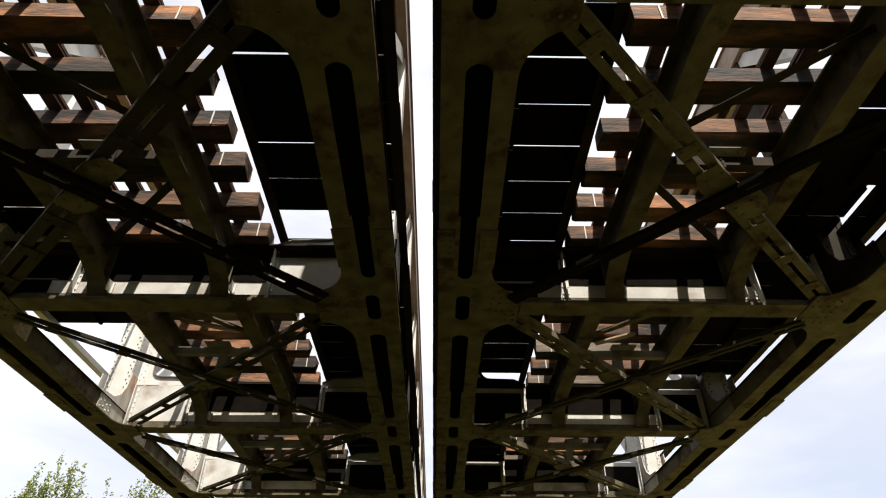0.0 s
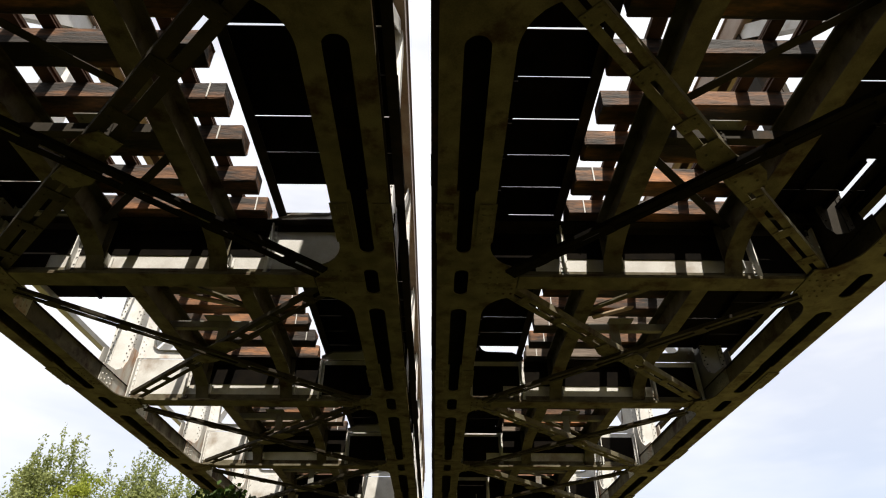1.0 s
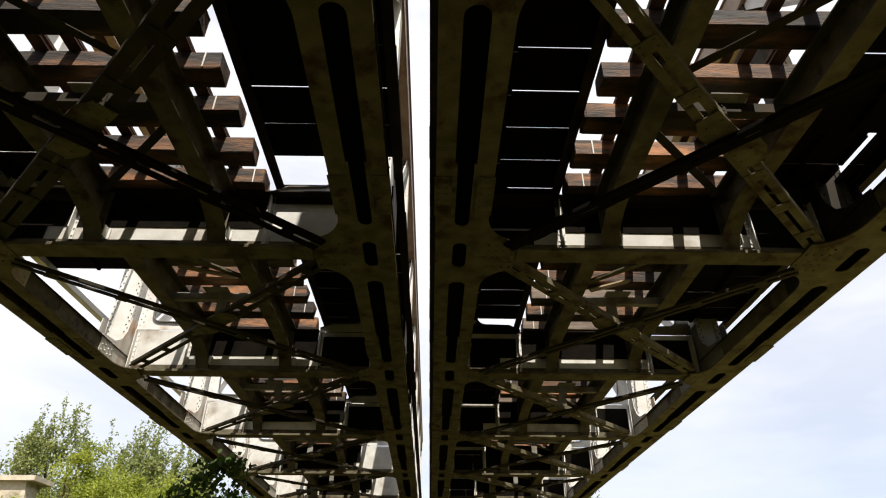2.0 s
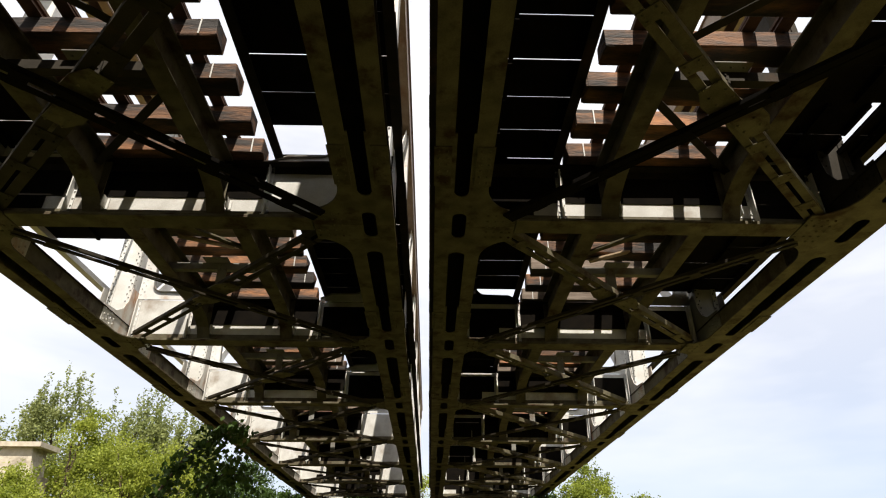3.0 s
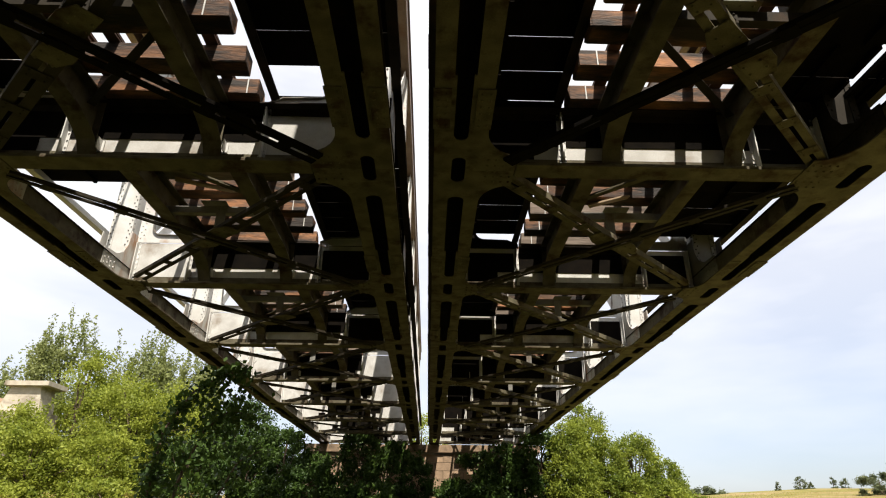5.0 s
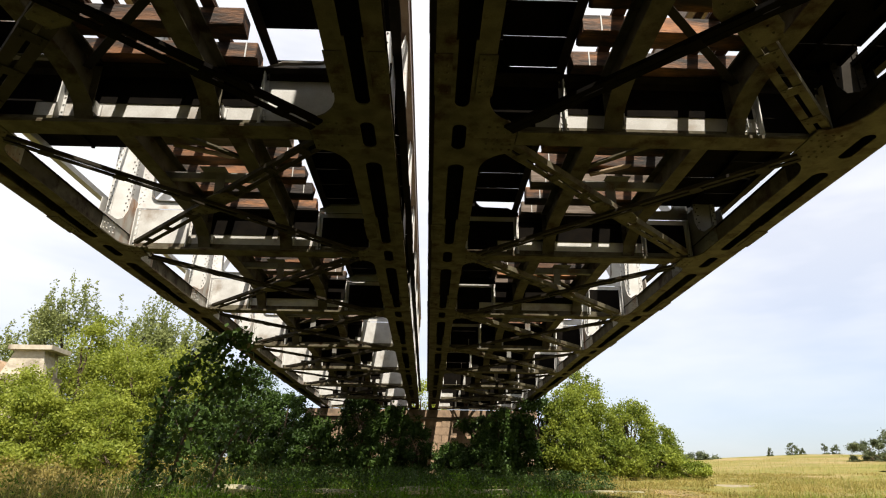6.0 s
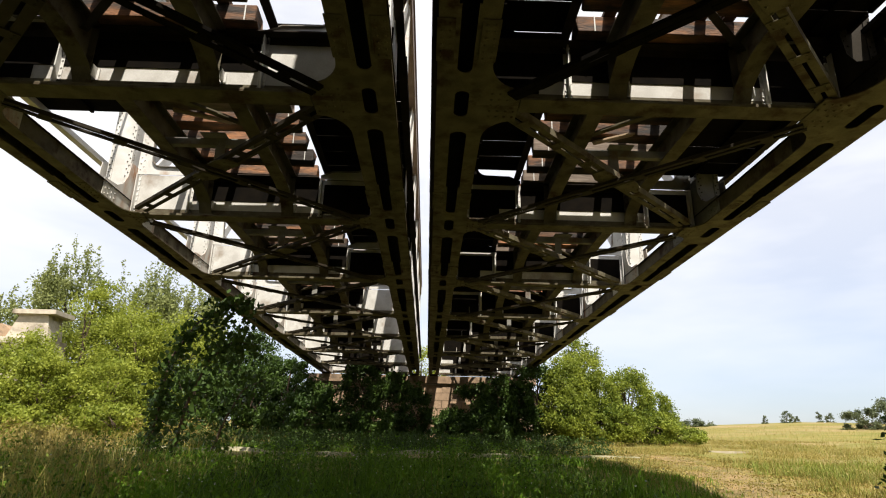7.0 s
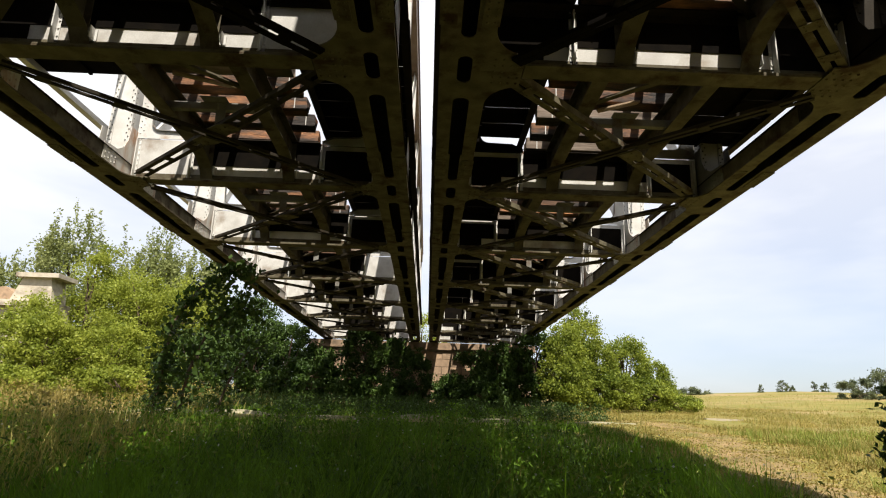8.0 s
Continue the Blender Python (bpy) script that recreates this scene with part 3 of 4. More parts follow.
def railway_bridge(xa, xb, track, edge, label, inner, gaps, outer_end):
    """A single-track truss bridge. xa, xb: chord lines. track: its centre line. edge: walkway edge from there. inner: the side where its twin stands, +1 or -1."""
    b = thing("railway_bridge", label, "bridge", "twin railway bridges")
    c = track
    b.location = (c, node_y(FIRST), BOTTOM)
    bpy.context.view_layer.update()
    inv = b.matrix_world.inverted()
    first = len(scene.collection.objects)
    for k in range(FIRST, LAST):
        for cx, side in ((xa, 1), (xb, -1)):
            ob = chord(b, cx, side, k)
            if 0 <= k <= 4:
                tagged(part("riveting", node_rivets(cx, side, k), GRIMY_SHADE, ob), kind="stuff")
        tm = c - inner * 0.13
        for s in (-0.78, 0.78):
            stringer(b, tm + s, k)
        y0, y1 = node_y(k), node_y(k + 1)
        xi, xo = (xb, xa) if inner > 0 else (xa, xb)
        e = 1 if xo > xi else -1
        # bays up to the first beam ahead take darker colours
        near = k <= 0
        if inner < 0:
            brace(b, (xi + e * 0.35, y0), (xo - e * 0.35, y1), BOTTOM + 0.048, 0.23, 0.05, 7, GRIMY_SHADE, k < 4, 1)
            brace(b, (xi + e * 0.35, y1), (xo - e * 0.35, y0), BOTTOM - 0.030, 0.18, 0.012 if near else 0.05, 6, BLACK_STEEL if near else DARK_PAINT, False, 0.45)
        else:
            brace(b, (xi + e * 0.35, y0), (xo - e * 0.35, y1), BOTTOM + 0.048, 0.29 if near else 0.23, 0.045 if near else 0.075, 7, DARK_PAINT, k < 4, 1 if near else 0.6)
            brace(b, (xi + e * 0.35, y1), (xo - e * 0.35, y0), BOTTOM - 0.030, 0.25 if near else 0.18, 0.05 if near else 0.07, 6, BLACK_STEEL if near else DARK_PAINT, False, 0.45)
        ym = (y0 + y1) / 2
        # crossing plate, and the hanger that ties it to the strut between the track girders
        q = Geo()
        d = Vector((xo - xi, y1 - y0)).normalized()
        n = Vector((-d.y, d.x))
        m = Vector((c, ym))
        out = [(-0.50, -0.115), (-0.12, -0.115), (0.06, -0.20), (0.30, -0.20), (0.50, -0.115), (0.50, 0.115), (0.12, 0.115), (-0.06, 0.20), (-0.30, 0.20), (-0.50, 0.115)]
        q.prism(out, lambda s, t, z: (*(m + d * s + n * t), BOTTOM + 0.016 + 0.014 * z))
        if k <= 4:
            for s in (-0.5, -0.36, -0.22, 0.22, 0.36, 0.5):
                for t in (-0.08, 0.08):
                    q.rivet((*(m + d * s + n * t), BOTTOM + 0.016), (0, 0, -1), 0.018, 0.014)
        part("crossing_plate", q, GRIMY_SHADE, b)
        h = Geo().box(c - 0.075, c + 0.075, ym + 0.05, ym + 0.062, BOTTOM + 0.02, 6.12)
        for z in (6.02, 6.08):
            for x in (-0.04, 0.04):
                h.rivet((c + x, ym + 0.05, z), (0, -1, 0), 0.016, 0.012)
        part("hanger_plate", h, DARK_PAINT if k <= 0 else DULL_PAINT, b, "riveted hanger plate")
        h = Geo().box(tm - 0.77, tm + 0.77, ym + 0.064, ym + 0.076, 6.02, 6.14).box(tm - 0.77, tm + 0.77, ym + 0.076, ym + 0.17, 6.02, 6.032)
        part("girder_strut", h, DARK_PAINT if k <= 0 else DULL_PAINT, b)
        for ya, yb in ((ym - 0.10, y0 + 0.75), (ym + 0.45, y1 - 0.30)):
            part("girder_brace", Geo().beam((tm + inner * 0.74, ya, 6.22), (tm - inner * 0.74, yb, 6.22), 0.10, 0.012).beam((tm + inner * 0.74, ya + 0.05, 6.26), (tm - inner * 0.74, yb + 0.05, 6.26), 0.012, 0.075), DARK_PAINT if k <= 0 else GRIMY_SHADE, b)
        g = Geo().box(tm - 0.20, tm + 0.20, ym - 0.02, ym + 0.28, 6.19, 6.202)
        for x in (-0.13, 0.0, 0.13):
            for y in (0.05, 0.20):
                g.rivet((tm + x, ym + y, 6.19), (0, 0, -1), 0.018, 0.014)
        part("gusset_plate", g, DULL_PAINT, b)
    for k in range(FIRST, LAST + 1):
        cross_beam(b, xa, xb, c, k, inner < 0)
    truss(b, xa, 1, inner < 0)
    truss(b, xb, -1, inner < 0)
    y0, y1 = node_y(FIRST), node_y(LAST)
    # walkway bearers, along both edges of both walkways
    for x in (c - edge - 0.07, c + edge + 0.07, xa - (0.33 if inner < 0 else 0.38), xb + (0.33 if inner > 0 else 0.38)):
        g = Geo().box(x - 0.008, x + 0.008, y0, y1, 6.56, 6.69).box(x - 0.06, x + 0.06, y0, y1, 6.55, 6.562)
        # light and shade in the colour: sunlit outer left bearer pale, others dark
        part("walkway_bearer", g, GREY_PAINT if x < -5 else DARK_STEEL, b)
    # rails and guard rails
    for x, w, tall in ((c - 0.755, 0.075, 0.16), (c + 0.755, 0.075, 0.16), (c - 0.40, 0.07, 0.13), (c + 0.40, 0.07, 0.13)):
        zs = SLEEPER_Z + 0.246
        g = Geo().box(x - w, x + w, y0, y1, zs, zs + 0.02).box(x - 0.012, x + 0.012, y0, y1, zs + 0.02, zs + tall - 0.04).box(x - 0.035, x + 0.035, y0, y1, zs + tall - 0.04, zs + tall)
        part("rail", g, RAIL_STEEL, b, "rust-brown rail")
    rnd = random.Random(int(c * 10))
    y = SLEEPER_0 + 0.145 - 15 * PITCH
    while y < y1 - 0.2:
        if y > y0 + 0.2:
            ob = part("sleeper", SLEEPERS[rnd.choice((0, 1, 2, 4, 5, 6, 8)) if y < 6.2 else rnd.randrange(9)], None, b)
            ob.location = (c + rnd.uniform(-0.04, 0.04), y + rnd.uniform(-0.03, 0.03), SLEEPER_Z)
            ob.rotation_euler = (0, 0, rnd.choice((0, math.pi)) + rnd.uniform(-0.012, 0.012))
            if 1.5 < y < 16 and rnd.random() < 0.75:
                u = rnd.uniform(0.90, 1.05) * inner
                st = part("strap", Geo().box(u - 0.008, u + 0.008, -0.154, -0.148, 0.01, 0.235), GREY_PAINT, ob)
                if abs(ob.rotation_euler.z) > 1:
                    st.rotation_euler.z = math.pi
        y += PITCH
    # walkway plates
    xi = xb if inner > 0 else xa
    wi = (c + inner * edge, xi + inner * 0.385)
    xo = xa if inner > 0 else xb
    wo = (c - inner * 1.36, xo - inner * 0.57)
    for (p, q), which in ((wi, "inner"), (wo, "outer")):
        sizes = [plate_mesh(abs(q - p), d) for d in ((0.576, 0.588, 0.582) if which == "inner" else (0.580, 0.597, 0.599, 0.592))]
        short = plate_mesh(abs(q - p) - 0.62, 0.592)
        y = 3.975 - 15 * 0.6
        while y < y1:
            skip = any(a < y < d for a, d in gaps) if which == "inner" else y > outer_end
            if y > y0 and not skip:
                ob = part("walkway_plate", short if inner < 0 and which == "outer" and 5.3 < y < 6.9 else rnd.choice(sizes), None, b)
                ob.location = ((p + q) / 2 + rnd.uniform(-0.018, 0.018), y + rnd.uniform(-0.008, 0.008), 6.70 + rnd.uniform(0, 0.006))
                if ob.data == short:
                    ob.location.x -= 0.31
                    plank = part("walkway_plate", plate_mesh(0.42, 0.592), None, b)
                    plank.location = (q - 0.28, y, 6.70)
                ob.rotation_euler = (0, 0, rnd.uniform(-0.004, 0.004))
            y += 0.6
    for ob in b.children:
        ob.matrix_parent_inverse = inv
    return b


LEFT = railway_bridge(-6.05, -0.81, -3.42, 1.26, "grey riveted steel truss railway bridge, underside grimy and rusting", 1, [(6.1, 6.85), (16.2, 99)], 8.8)
RIGHT = railway_bridge(0.32, 5.38, 2.91, 1.19, "grey riveted steel truss railway bridge with dark walkways", -1, [(11.0, 11.3), (27.6, 99)], 11.0)


# ---- loose splintered boards lying on the track bracing ----
for x, y, turn, w in ((-3.62, 8.55, 24, 0.95), (2.95, 8.85, -32, 0.7), (-3.1, 17.3, 15, 0.8)):
    g = Geo().prism([(-w / 2, -0.05), (w * 0.32, -0.06), (w / 2, -0.01), (w * 0.4, 0.05), (-w / 2, 0.05)], lambda a, b, q: (a, b, 0.03 * q))
    ob = tagged(part("board", g, BOARD), "pale splintered board caught on the bracing", "board", "loose boards")
    ob.location, ob.rotation_euler = (x, y, 6.355), (0, 0, radians(turn))


# ---- pier at the far end ----
PIER_Y = node_y(LAST) - 0.6
pier = thing("bridge_pier", "warm stone pier overgrown with climbers", "pier")
pier.location = (-0.3, PIER_Y, 1.6)
bpy.context.view_layer.update()
g = Geo().box(-6.9, 6.2, PIER_Y + 0.15, PIER_Y + 2.2, 1.2, 5.0)
body = part("pier_core", g, CONCRETE, pier)
g = Geo().box(-7.1, 6.4, PIER_Y - 0.1, PIER_Y + 2.4, 5.0, 5.42)
part("pier_cap", g, STONE, pier, "weathered stone bearing course")
rnd = random.Random(5)
blocks = [Geo().box(-w / 2, w / 2, -0.06, 0.16, -0.21, 0.21).mesh("stone_block", STONE) for w in (0.9, 1.15, 1.4)]
for row in range(8):
    x = -6.85 + (0.4 if row % 2 else 0)
    while x < 6.0:
        i = rnd.randrange(3)
        w = (0.9, 1.15, 1.4)[i]
        if x + w > 6.3:
            break
        ob = part("stone_block", blocks[i], None, pier)
        ob.location = (x + w / 2, PIER_Y + 0.1 + rnd.uniform(-0.015, 0.015), 1.6 + row * 0.44)
        x += w + 0.025
for x in (-6.05, -0.81, 0.32, 5.38):
    part("bearing", Geo().box(x - 0.25, x + 0.25, PIER_Y + 0.25, PIER_Y + 0.85, 5.42, 5.529), DARK_STEEL, pier)
for ob in pier.children:
    ob.matrix_parent_inverse = pier.matrix_world.inverted()

# ---- unseen walls added behind the camera to block sky light ----
g = Geo().box(-8.2, 7.6, -8.4, -6.55, -0.5, 5.45)
tagged(part("wall_south", g, BLOCKER), "unseen wall added to block sky light", "wall", kind="structure")
for name, x in (("wall_west", -9.6), ("wall_east", 9.0)):
    g = Geo().box(x - 0.3, x + 0.3, -6.5, 0.8, -0.5, 6.4)
    tagged(part(name, g, BLOCKER), "unseen side wall added to block sky light", "wall", kind="structure")

# ---- old concrete abutment in the shrubs ----
ab = thing("concrete_abutment", "broken pale concrete abutment half hidden by shrubs", "abutment")
ab.location = (-20.0, 30.8, 1.6)
bpy.context.view_layer.update()
g = Geo().prism([(-20.70, 6.10), (-18.62, 6.10), (-18.82, 7.28), (-20.22, 7.28)], lambda u, v, q: (u, 30.0 + 1.2 * q, v))
part("parapet_block", g, CONCRETE, ab, "battered parapet block")
part("parapet_base", Geo().box(-20.19, -18.55, 29.90, 31.55, 1.0, 6.095), CONCRETE, ab)
part("cap_slab", Geo().box(-20.45, -18.35, 29.75, 31.45, 7.28, 7.50), CONCRETE, ab)
part("ledge", Geo().box(-26.45, -20.20, 29.5, 31.8, 5.80, 6.095), CONCRETE, ab, "jutting concrete ledge")
part("wing_wall", Geo().box(-26.45, -20.20, 29.8, 31.6, 1.0, 5.80), CONCRETE, ab)
part("masonry_face", Geo().prism([(-26.45, 6.10), (-20.72, 6.10), (-20.62, 6.50), (-21.2, 6.86), (-22.4, 6.74), (-26.45, 6.90)], lambda u, v, q: (u, 30.3 + 1.2 * q, v)), STONE, ab, "reddish masonry")
for ob in ab.children:
    ob.matrix_parent_inverse = ab.matrix_world.inverted()


# ---- plants ----
def leaf_mesh(name, centres, length, width, rng, material, droop=0.0, up=0.5):
    """Many small pointed leaves, one at each centre."""
    n = len(centres)
    d = rng.normal(size=(n, 3))
    d[:, 2] -= droop
    d /= np.linalg.norm(d, axis=1)[:, None]
    nrm = rng.normal(size=(n, 3))
    nrm[:, 2] += up
    s = np.cross(d, nrm)
    s /= np.linalg.norm(s, axis=1)[:, None] + 1e-9
    size = rng.uniform(0.6, 1.3, n)[:, None]
    a, b = d * size * length / 2, s * size * width / 2
    v = np.empty((n, 4, 3))
    v[:, 0], v[:, 1], v[:, 2], v[:, 3] = centres - a, centres + b - a * 0.1, centres + a, centres - b - a * 0.1
    return quads_mesh(name, v.reshape(-1, 3), material)


def quads_mesh(name, v, material):
    me = bpy.data.meshes.new(name)
    n = len(v) // 4
    me.vertices.add(len(v))
    me.vertices.foreach_set("co", v.astype(np.float32).ravel())
    me.loops.add(len(v))
    me.loops.foreach_set("vertex_index", np.arange(len(v), dtype=np.int32))
    me.polygons.add(n)
    me.polygons.foreach_set("loop_start", np.arange(0, 4 * n, 4, dtype=np.int32))
    me.update(calc_edges=True)
    me.materials.append(material)
    return me


def tube(g, points, radii, n=7):
    v, f = [], []
    for i, (p, r) in enumerate(zip(points, radii)):
        d = (Vector(points[min(i + 1, len(points) - 1)]) - Vector(points[max(i - 1, 0)])).normalized()
        s = d.orthogonal().normalized()
        t = d.cross(s)
        for j in range(n):
            a = 2 * math.pi * j / n
            v.append(Vector(p) + (s * math.cos(a) + t * math.sin(a)) * r)
    for i in range(len(points) - 1):
        for j in range(n):
            f.append((i * n + j, i * n + (j + 1) % n, (i + 1) * n + (j + 1) % n, (i + 1) * n + j))
    g.add(v, f)


def plant(name, label, category, x, y, height, rx, ry, leaves, leaf, material, seed, base=0.0, shoots=0, group="", clumps=70, droop=0.0, limbs=9):
    """Trunk with limbs and a ragged crown of leaf clumps; shoots stick out of the top."""
    rng = np.random.default_rng(seed)
    z0 = float(ground_z(np.float64(x), np.float64(y)))
    t = thing(name, label, category, group)
    t.location = (x, y, z0)
    g = Geo()
    lean = rng.normal(0, 0.05, 2)
    r0 = 0.035 * height * 0.55 + 0.03
    stem = [(lean[0] * h * height + 0.05 * math.sin(h * 7 + seed), lean[1] * h * height, h * height * 0.8 - 0.2) for h in np.linspace(0, 1, 7)]
    tube(g, stem, [r0 * (1 - 0.8 * h) for h in np.linspace(0, 1, 7)])
    mid = base + (height - base) * 0.5
    centres = []
    for i in range(clumps):
        d = rng.normal(size=3)
        d /= np.linalg.norm(d)
        q = rng.uniform(0.45, 1.0) ** 0.6 * (1 + 0.18 * math.sin(3 * math.atan2(d[1], d[0]) + seed) * (1 - abs(d[2])))
        c = np.array([d[0] * rx * q, d[1] * ry * q, mid + d[2] * (height - base) / 2 * q])
        centres.append(c)
    centres = np.array(centres)
    part("trunk", g, BARK, t)
    for i in range(limbs):
        g = Geo()
        c = centres[rng.integers(len(centres))]
        a = np.array(stem[2 + i % 4])
        tube(g, [a, a * 0.5 + c * 0.5 + np.array([0, 0, 0.15]), c], [r0 * 0.45, r0 * 0.28, r0 * 0.08], 5)
        part("limb", g, BARK, t)
    which = rng.integers(0, len(centres), leaves)
    sig = 0.088 * (rx + ry + height - base) / 3
    pts = centres[which] + rng.normal(size=(leaves, 3)) * sig * rng.uniform(0.5, 1.3, len(centres))[which][:, None] * np.array([1, 1, 0.75])
    extra = []
    for i in range(shoots):
        c = centres[rng.integers(len(centres))]
        if c[2] < mid:
            continue
        top = rng.uniform(0.10, 0.26) * height
        bend = rng.normal(0, 0.12, 2)
        h = rng.uniform(0, 1, 60)
        extra.append(np.stack([c[0] + bend[0] * h * top + rng.normal(0, 0.07, 60), c[1] + bend[1] * h * top + rng.normal(0, 0.07, 60), c[2] + h * top], 1))
    if extra:
        pts = np.concatenate([pts] + extra)
    pts[:, 2] = np.maximum(pts[:, 2], 0.03)
    part("crown", leaf_mesh("crown", pts, leaf, leaf * 0.55, rng, material, droop), material, t)
    return t


SHRUB = "leafy yellow-green shrub in full summer leaf"
for i, (x, y, h, rx, ry, n) in enumerate([(-21.6, 36, 9.6, 2.4, 2.2, 17000), (-25.8, 36, 7.2, 2.4, 2.2, 10000), (-17.4, 37, 9.4, 2.0, 2.2, 15000), (-14.4, 37, 8.0, 2.2, 2.2, 13000), (-30, 37, 6.4, 2.6, 2.5, 8000)]):
    plant("willow_tree", "tall willow with grey-green leaves and upright shoots", "tree", x, y, h, rx, ry, n, 0.18, LEAF_WILLOW, 20 + i, 0.8, 130, "trees behind the bridge", 110)
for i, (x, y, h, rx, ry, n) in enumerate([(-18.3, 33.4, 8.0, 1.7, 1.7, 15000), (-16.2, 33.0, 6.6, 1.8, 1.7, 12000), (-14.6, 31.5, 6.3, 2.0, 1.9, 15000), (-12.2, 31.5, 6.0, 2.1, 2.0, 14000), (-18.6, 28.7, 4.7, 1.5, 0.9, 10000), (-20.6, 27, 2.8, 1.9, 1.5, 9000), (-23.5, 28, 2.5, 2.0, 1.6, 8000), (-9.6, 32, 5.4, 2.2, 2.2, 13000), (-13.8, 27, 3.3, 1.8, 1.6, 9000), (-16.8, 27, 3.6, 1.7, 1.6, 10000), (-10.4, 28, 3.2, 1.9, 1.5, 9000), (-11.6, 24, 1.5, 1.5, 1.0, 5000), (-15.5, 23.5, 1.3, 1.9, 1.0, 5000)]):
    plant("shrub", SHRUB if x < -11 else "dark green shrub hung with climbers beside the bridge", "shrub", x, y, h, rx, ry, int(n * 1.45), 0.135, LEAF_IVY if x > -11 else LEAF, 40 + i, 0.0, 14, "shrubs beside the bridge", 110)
for i, (x, y, h, rx, ry, n) in enumerate([(8.1, 33, 5.5, 1.25, 1.6, 14000), (8.9, 32.6, 3.6, 1.1, 1.2, 8000), (11.0, 34, 4.1, 1.25, 1.5, 12000), (12.6, 34.5, 2.7, 1.1, 1.4, 8000), (13.2, 35, 1.5, 1.1, 1.2, 4000), (6.9, 31, 2.9, 1.3, 1.3, 8000), (9.2, 31.4, 2.0, 1.5, 1.1, 7000), (7.0, 31.2, 4.4, 1.0, 1.0, 9000), (11.6, 32.6, 1.7, 1.6, 1.0, 6000), (13.6, 33.4, 0.9, 1.5, 0.9, 4000)]):
    plant("shrub", SHRUB, "shrub", x, y, h, rx, ry, int(n * 1.4), 0.125, LEAF_DEEP, 60 + i, 0.0, 6, "shrubs by the field", 110)
for i, (x, y, h, rx, ry, n) in enumerate([(-7.4, 32.5, 4.3, 1.6, 1.3, 8000), (-3.6, 34.4, 4.5, 1.1, 0.9, 7000), (-5.6, 32.6, 3.0, 1.2, 1.0, 5000), (-1.9, 33, 3.5, 1.2, 1.0, 6000), (2.6, 33, 2.9, 1.7, 1.0, 7000), (4.6, 32.4, 2.9, 1.5, 1.2, 7000), (-0.6, 32.2, 2.7, 0.8, 0.7, 3500), (3.6, 32.0, 3.6, 1.3, 0.8, 7000), (0.9, 31.8, 1.5, 0.9, 0.7, 3500), (5.7, 31.7, 4.3, 1.1, 0.9, 8000), (-8.6, 30, 3.4, 1.6, 1.1, 8000), (-5.6, 29, 2.2, 1.7, 1.1, 7000), (-2.8, 30, 1.5, 1.6, 1.0, 5000), (2.4, 30, 1.3, 1.7, 1.0, 5000)]):
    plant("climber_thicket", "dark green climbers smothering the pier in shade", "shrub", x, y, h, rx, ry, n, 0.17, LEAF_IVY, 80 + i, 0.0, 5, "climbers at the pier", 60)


def climber(name, label, points, spread_r, leaves, leaf, hang, seed):
    """Thin bent stems with leaves along them and hanging strands."""
    rng = np.random.default_rng(seed)
    t = thing(name, label, "sapling", "saplings with climbers")
    t.location = points[0]
    p = np.array(points, float) - np.array(points[0])
    k = np.linspace(0, len(p) - 1, 26)
    line = np.stack([np.interp(k, np.arange(len(p)), p[:, i]) for i in range(3)], 1)
    g = Geo()
    tube(g, line, np.linspace(0.05, 0.012, 26), 6)
    part("stem", g, BARK, t)
    u = rng.uniform(0.0, 1, leaves) * 25
    c = np.stack([np.interp(u, np.arange(26), line[:, i]) for i in range(3)], 1)
    r = spread_r * (0.35 + 0.65 * np.abs(np.sin(u * 0.9 + seed)))
    c += rng.normal(size=(leaves, 3)) * r[:, None]
    drop = rng.random(leaves) < 0.4
    c[drop, 2] -= rng.uniform(0, hang, drop.sum())
    c[:, 2] = np.maximum(c[:, 2], 0.05)
    part("crown", leaf_mesh("crown", c, leaf, leaf * 0.7, rng, LEAF_IVY, 0.6), None, t)


climber("sapling", "slender leaning sapling wrapped in large-leaved climber", [(-6.95, 16, 0.85), (-6.8, 16, 2.2), (-6.75, 16.1, 3.5), (-6.2, 16.2, 4.5), (-5.5, 16.3, 5.0), (-4.9, 16.4, 5.1)], 0.20, 1350, 0.17, 0.9, 101)
climber("sapling", "arching sapling hung with climber leaves", [(-6.5, 16.5, 0.9), (-6.3, 16.5, 2.4), (-5.9, 16.6, 3.6), (-5.3, 16.6, 4.1), (-4.6, 16.7, 4.0)], 0.24, 900, 0.17, 1.2, 102)
climber("sapling", "short sapling smothered by climber", [(-5.9, 17.5, 0.9), (-5.6, 17.5, 2.0), (-5.2, 17.6, 2.9), (-4.6, 17.6, 3.2)], 0.30, 450, 0.15, 0.8, 103)
plant("shrub", "dark green shrub hung with climbers beside the bridge", "shrub", -9.2, 37, 4.6, 2.4, 1.6, 11000, 0.15, LEAF_IVY, 98, 0.0, 6, "shrubs beside the bridge", 90)
plant("shrub", SHRUB, "shrub", -0.5, 45, 6.5, 2.2, 1.8, 9000, 0.18, LEAF, 99, 0.0, 6, "shrubs beside the bridge", 90)
plant("bush", "low leafy plant with rounded leaves beside the grass", "bush", 4.90, 6.4, 1.55, 0.15, 0.2, 760, 0.085, LEAF_IVY, 103, 0.0, 0, clumps=30, limbs=6)
plant("bush", "low leafy plant with rounded leaves beside the grass", "bush", 5.0, 6.5, 1.0, 0.16, 0.2, 520, 0.085, LEAF_IVY, 107, 0.0, 0, clumps=30, limbs=6)
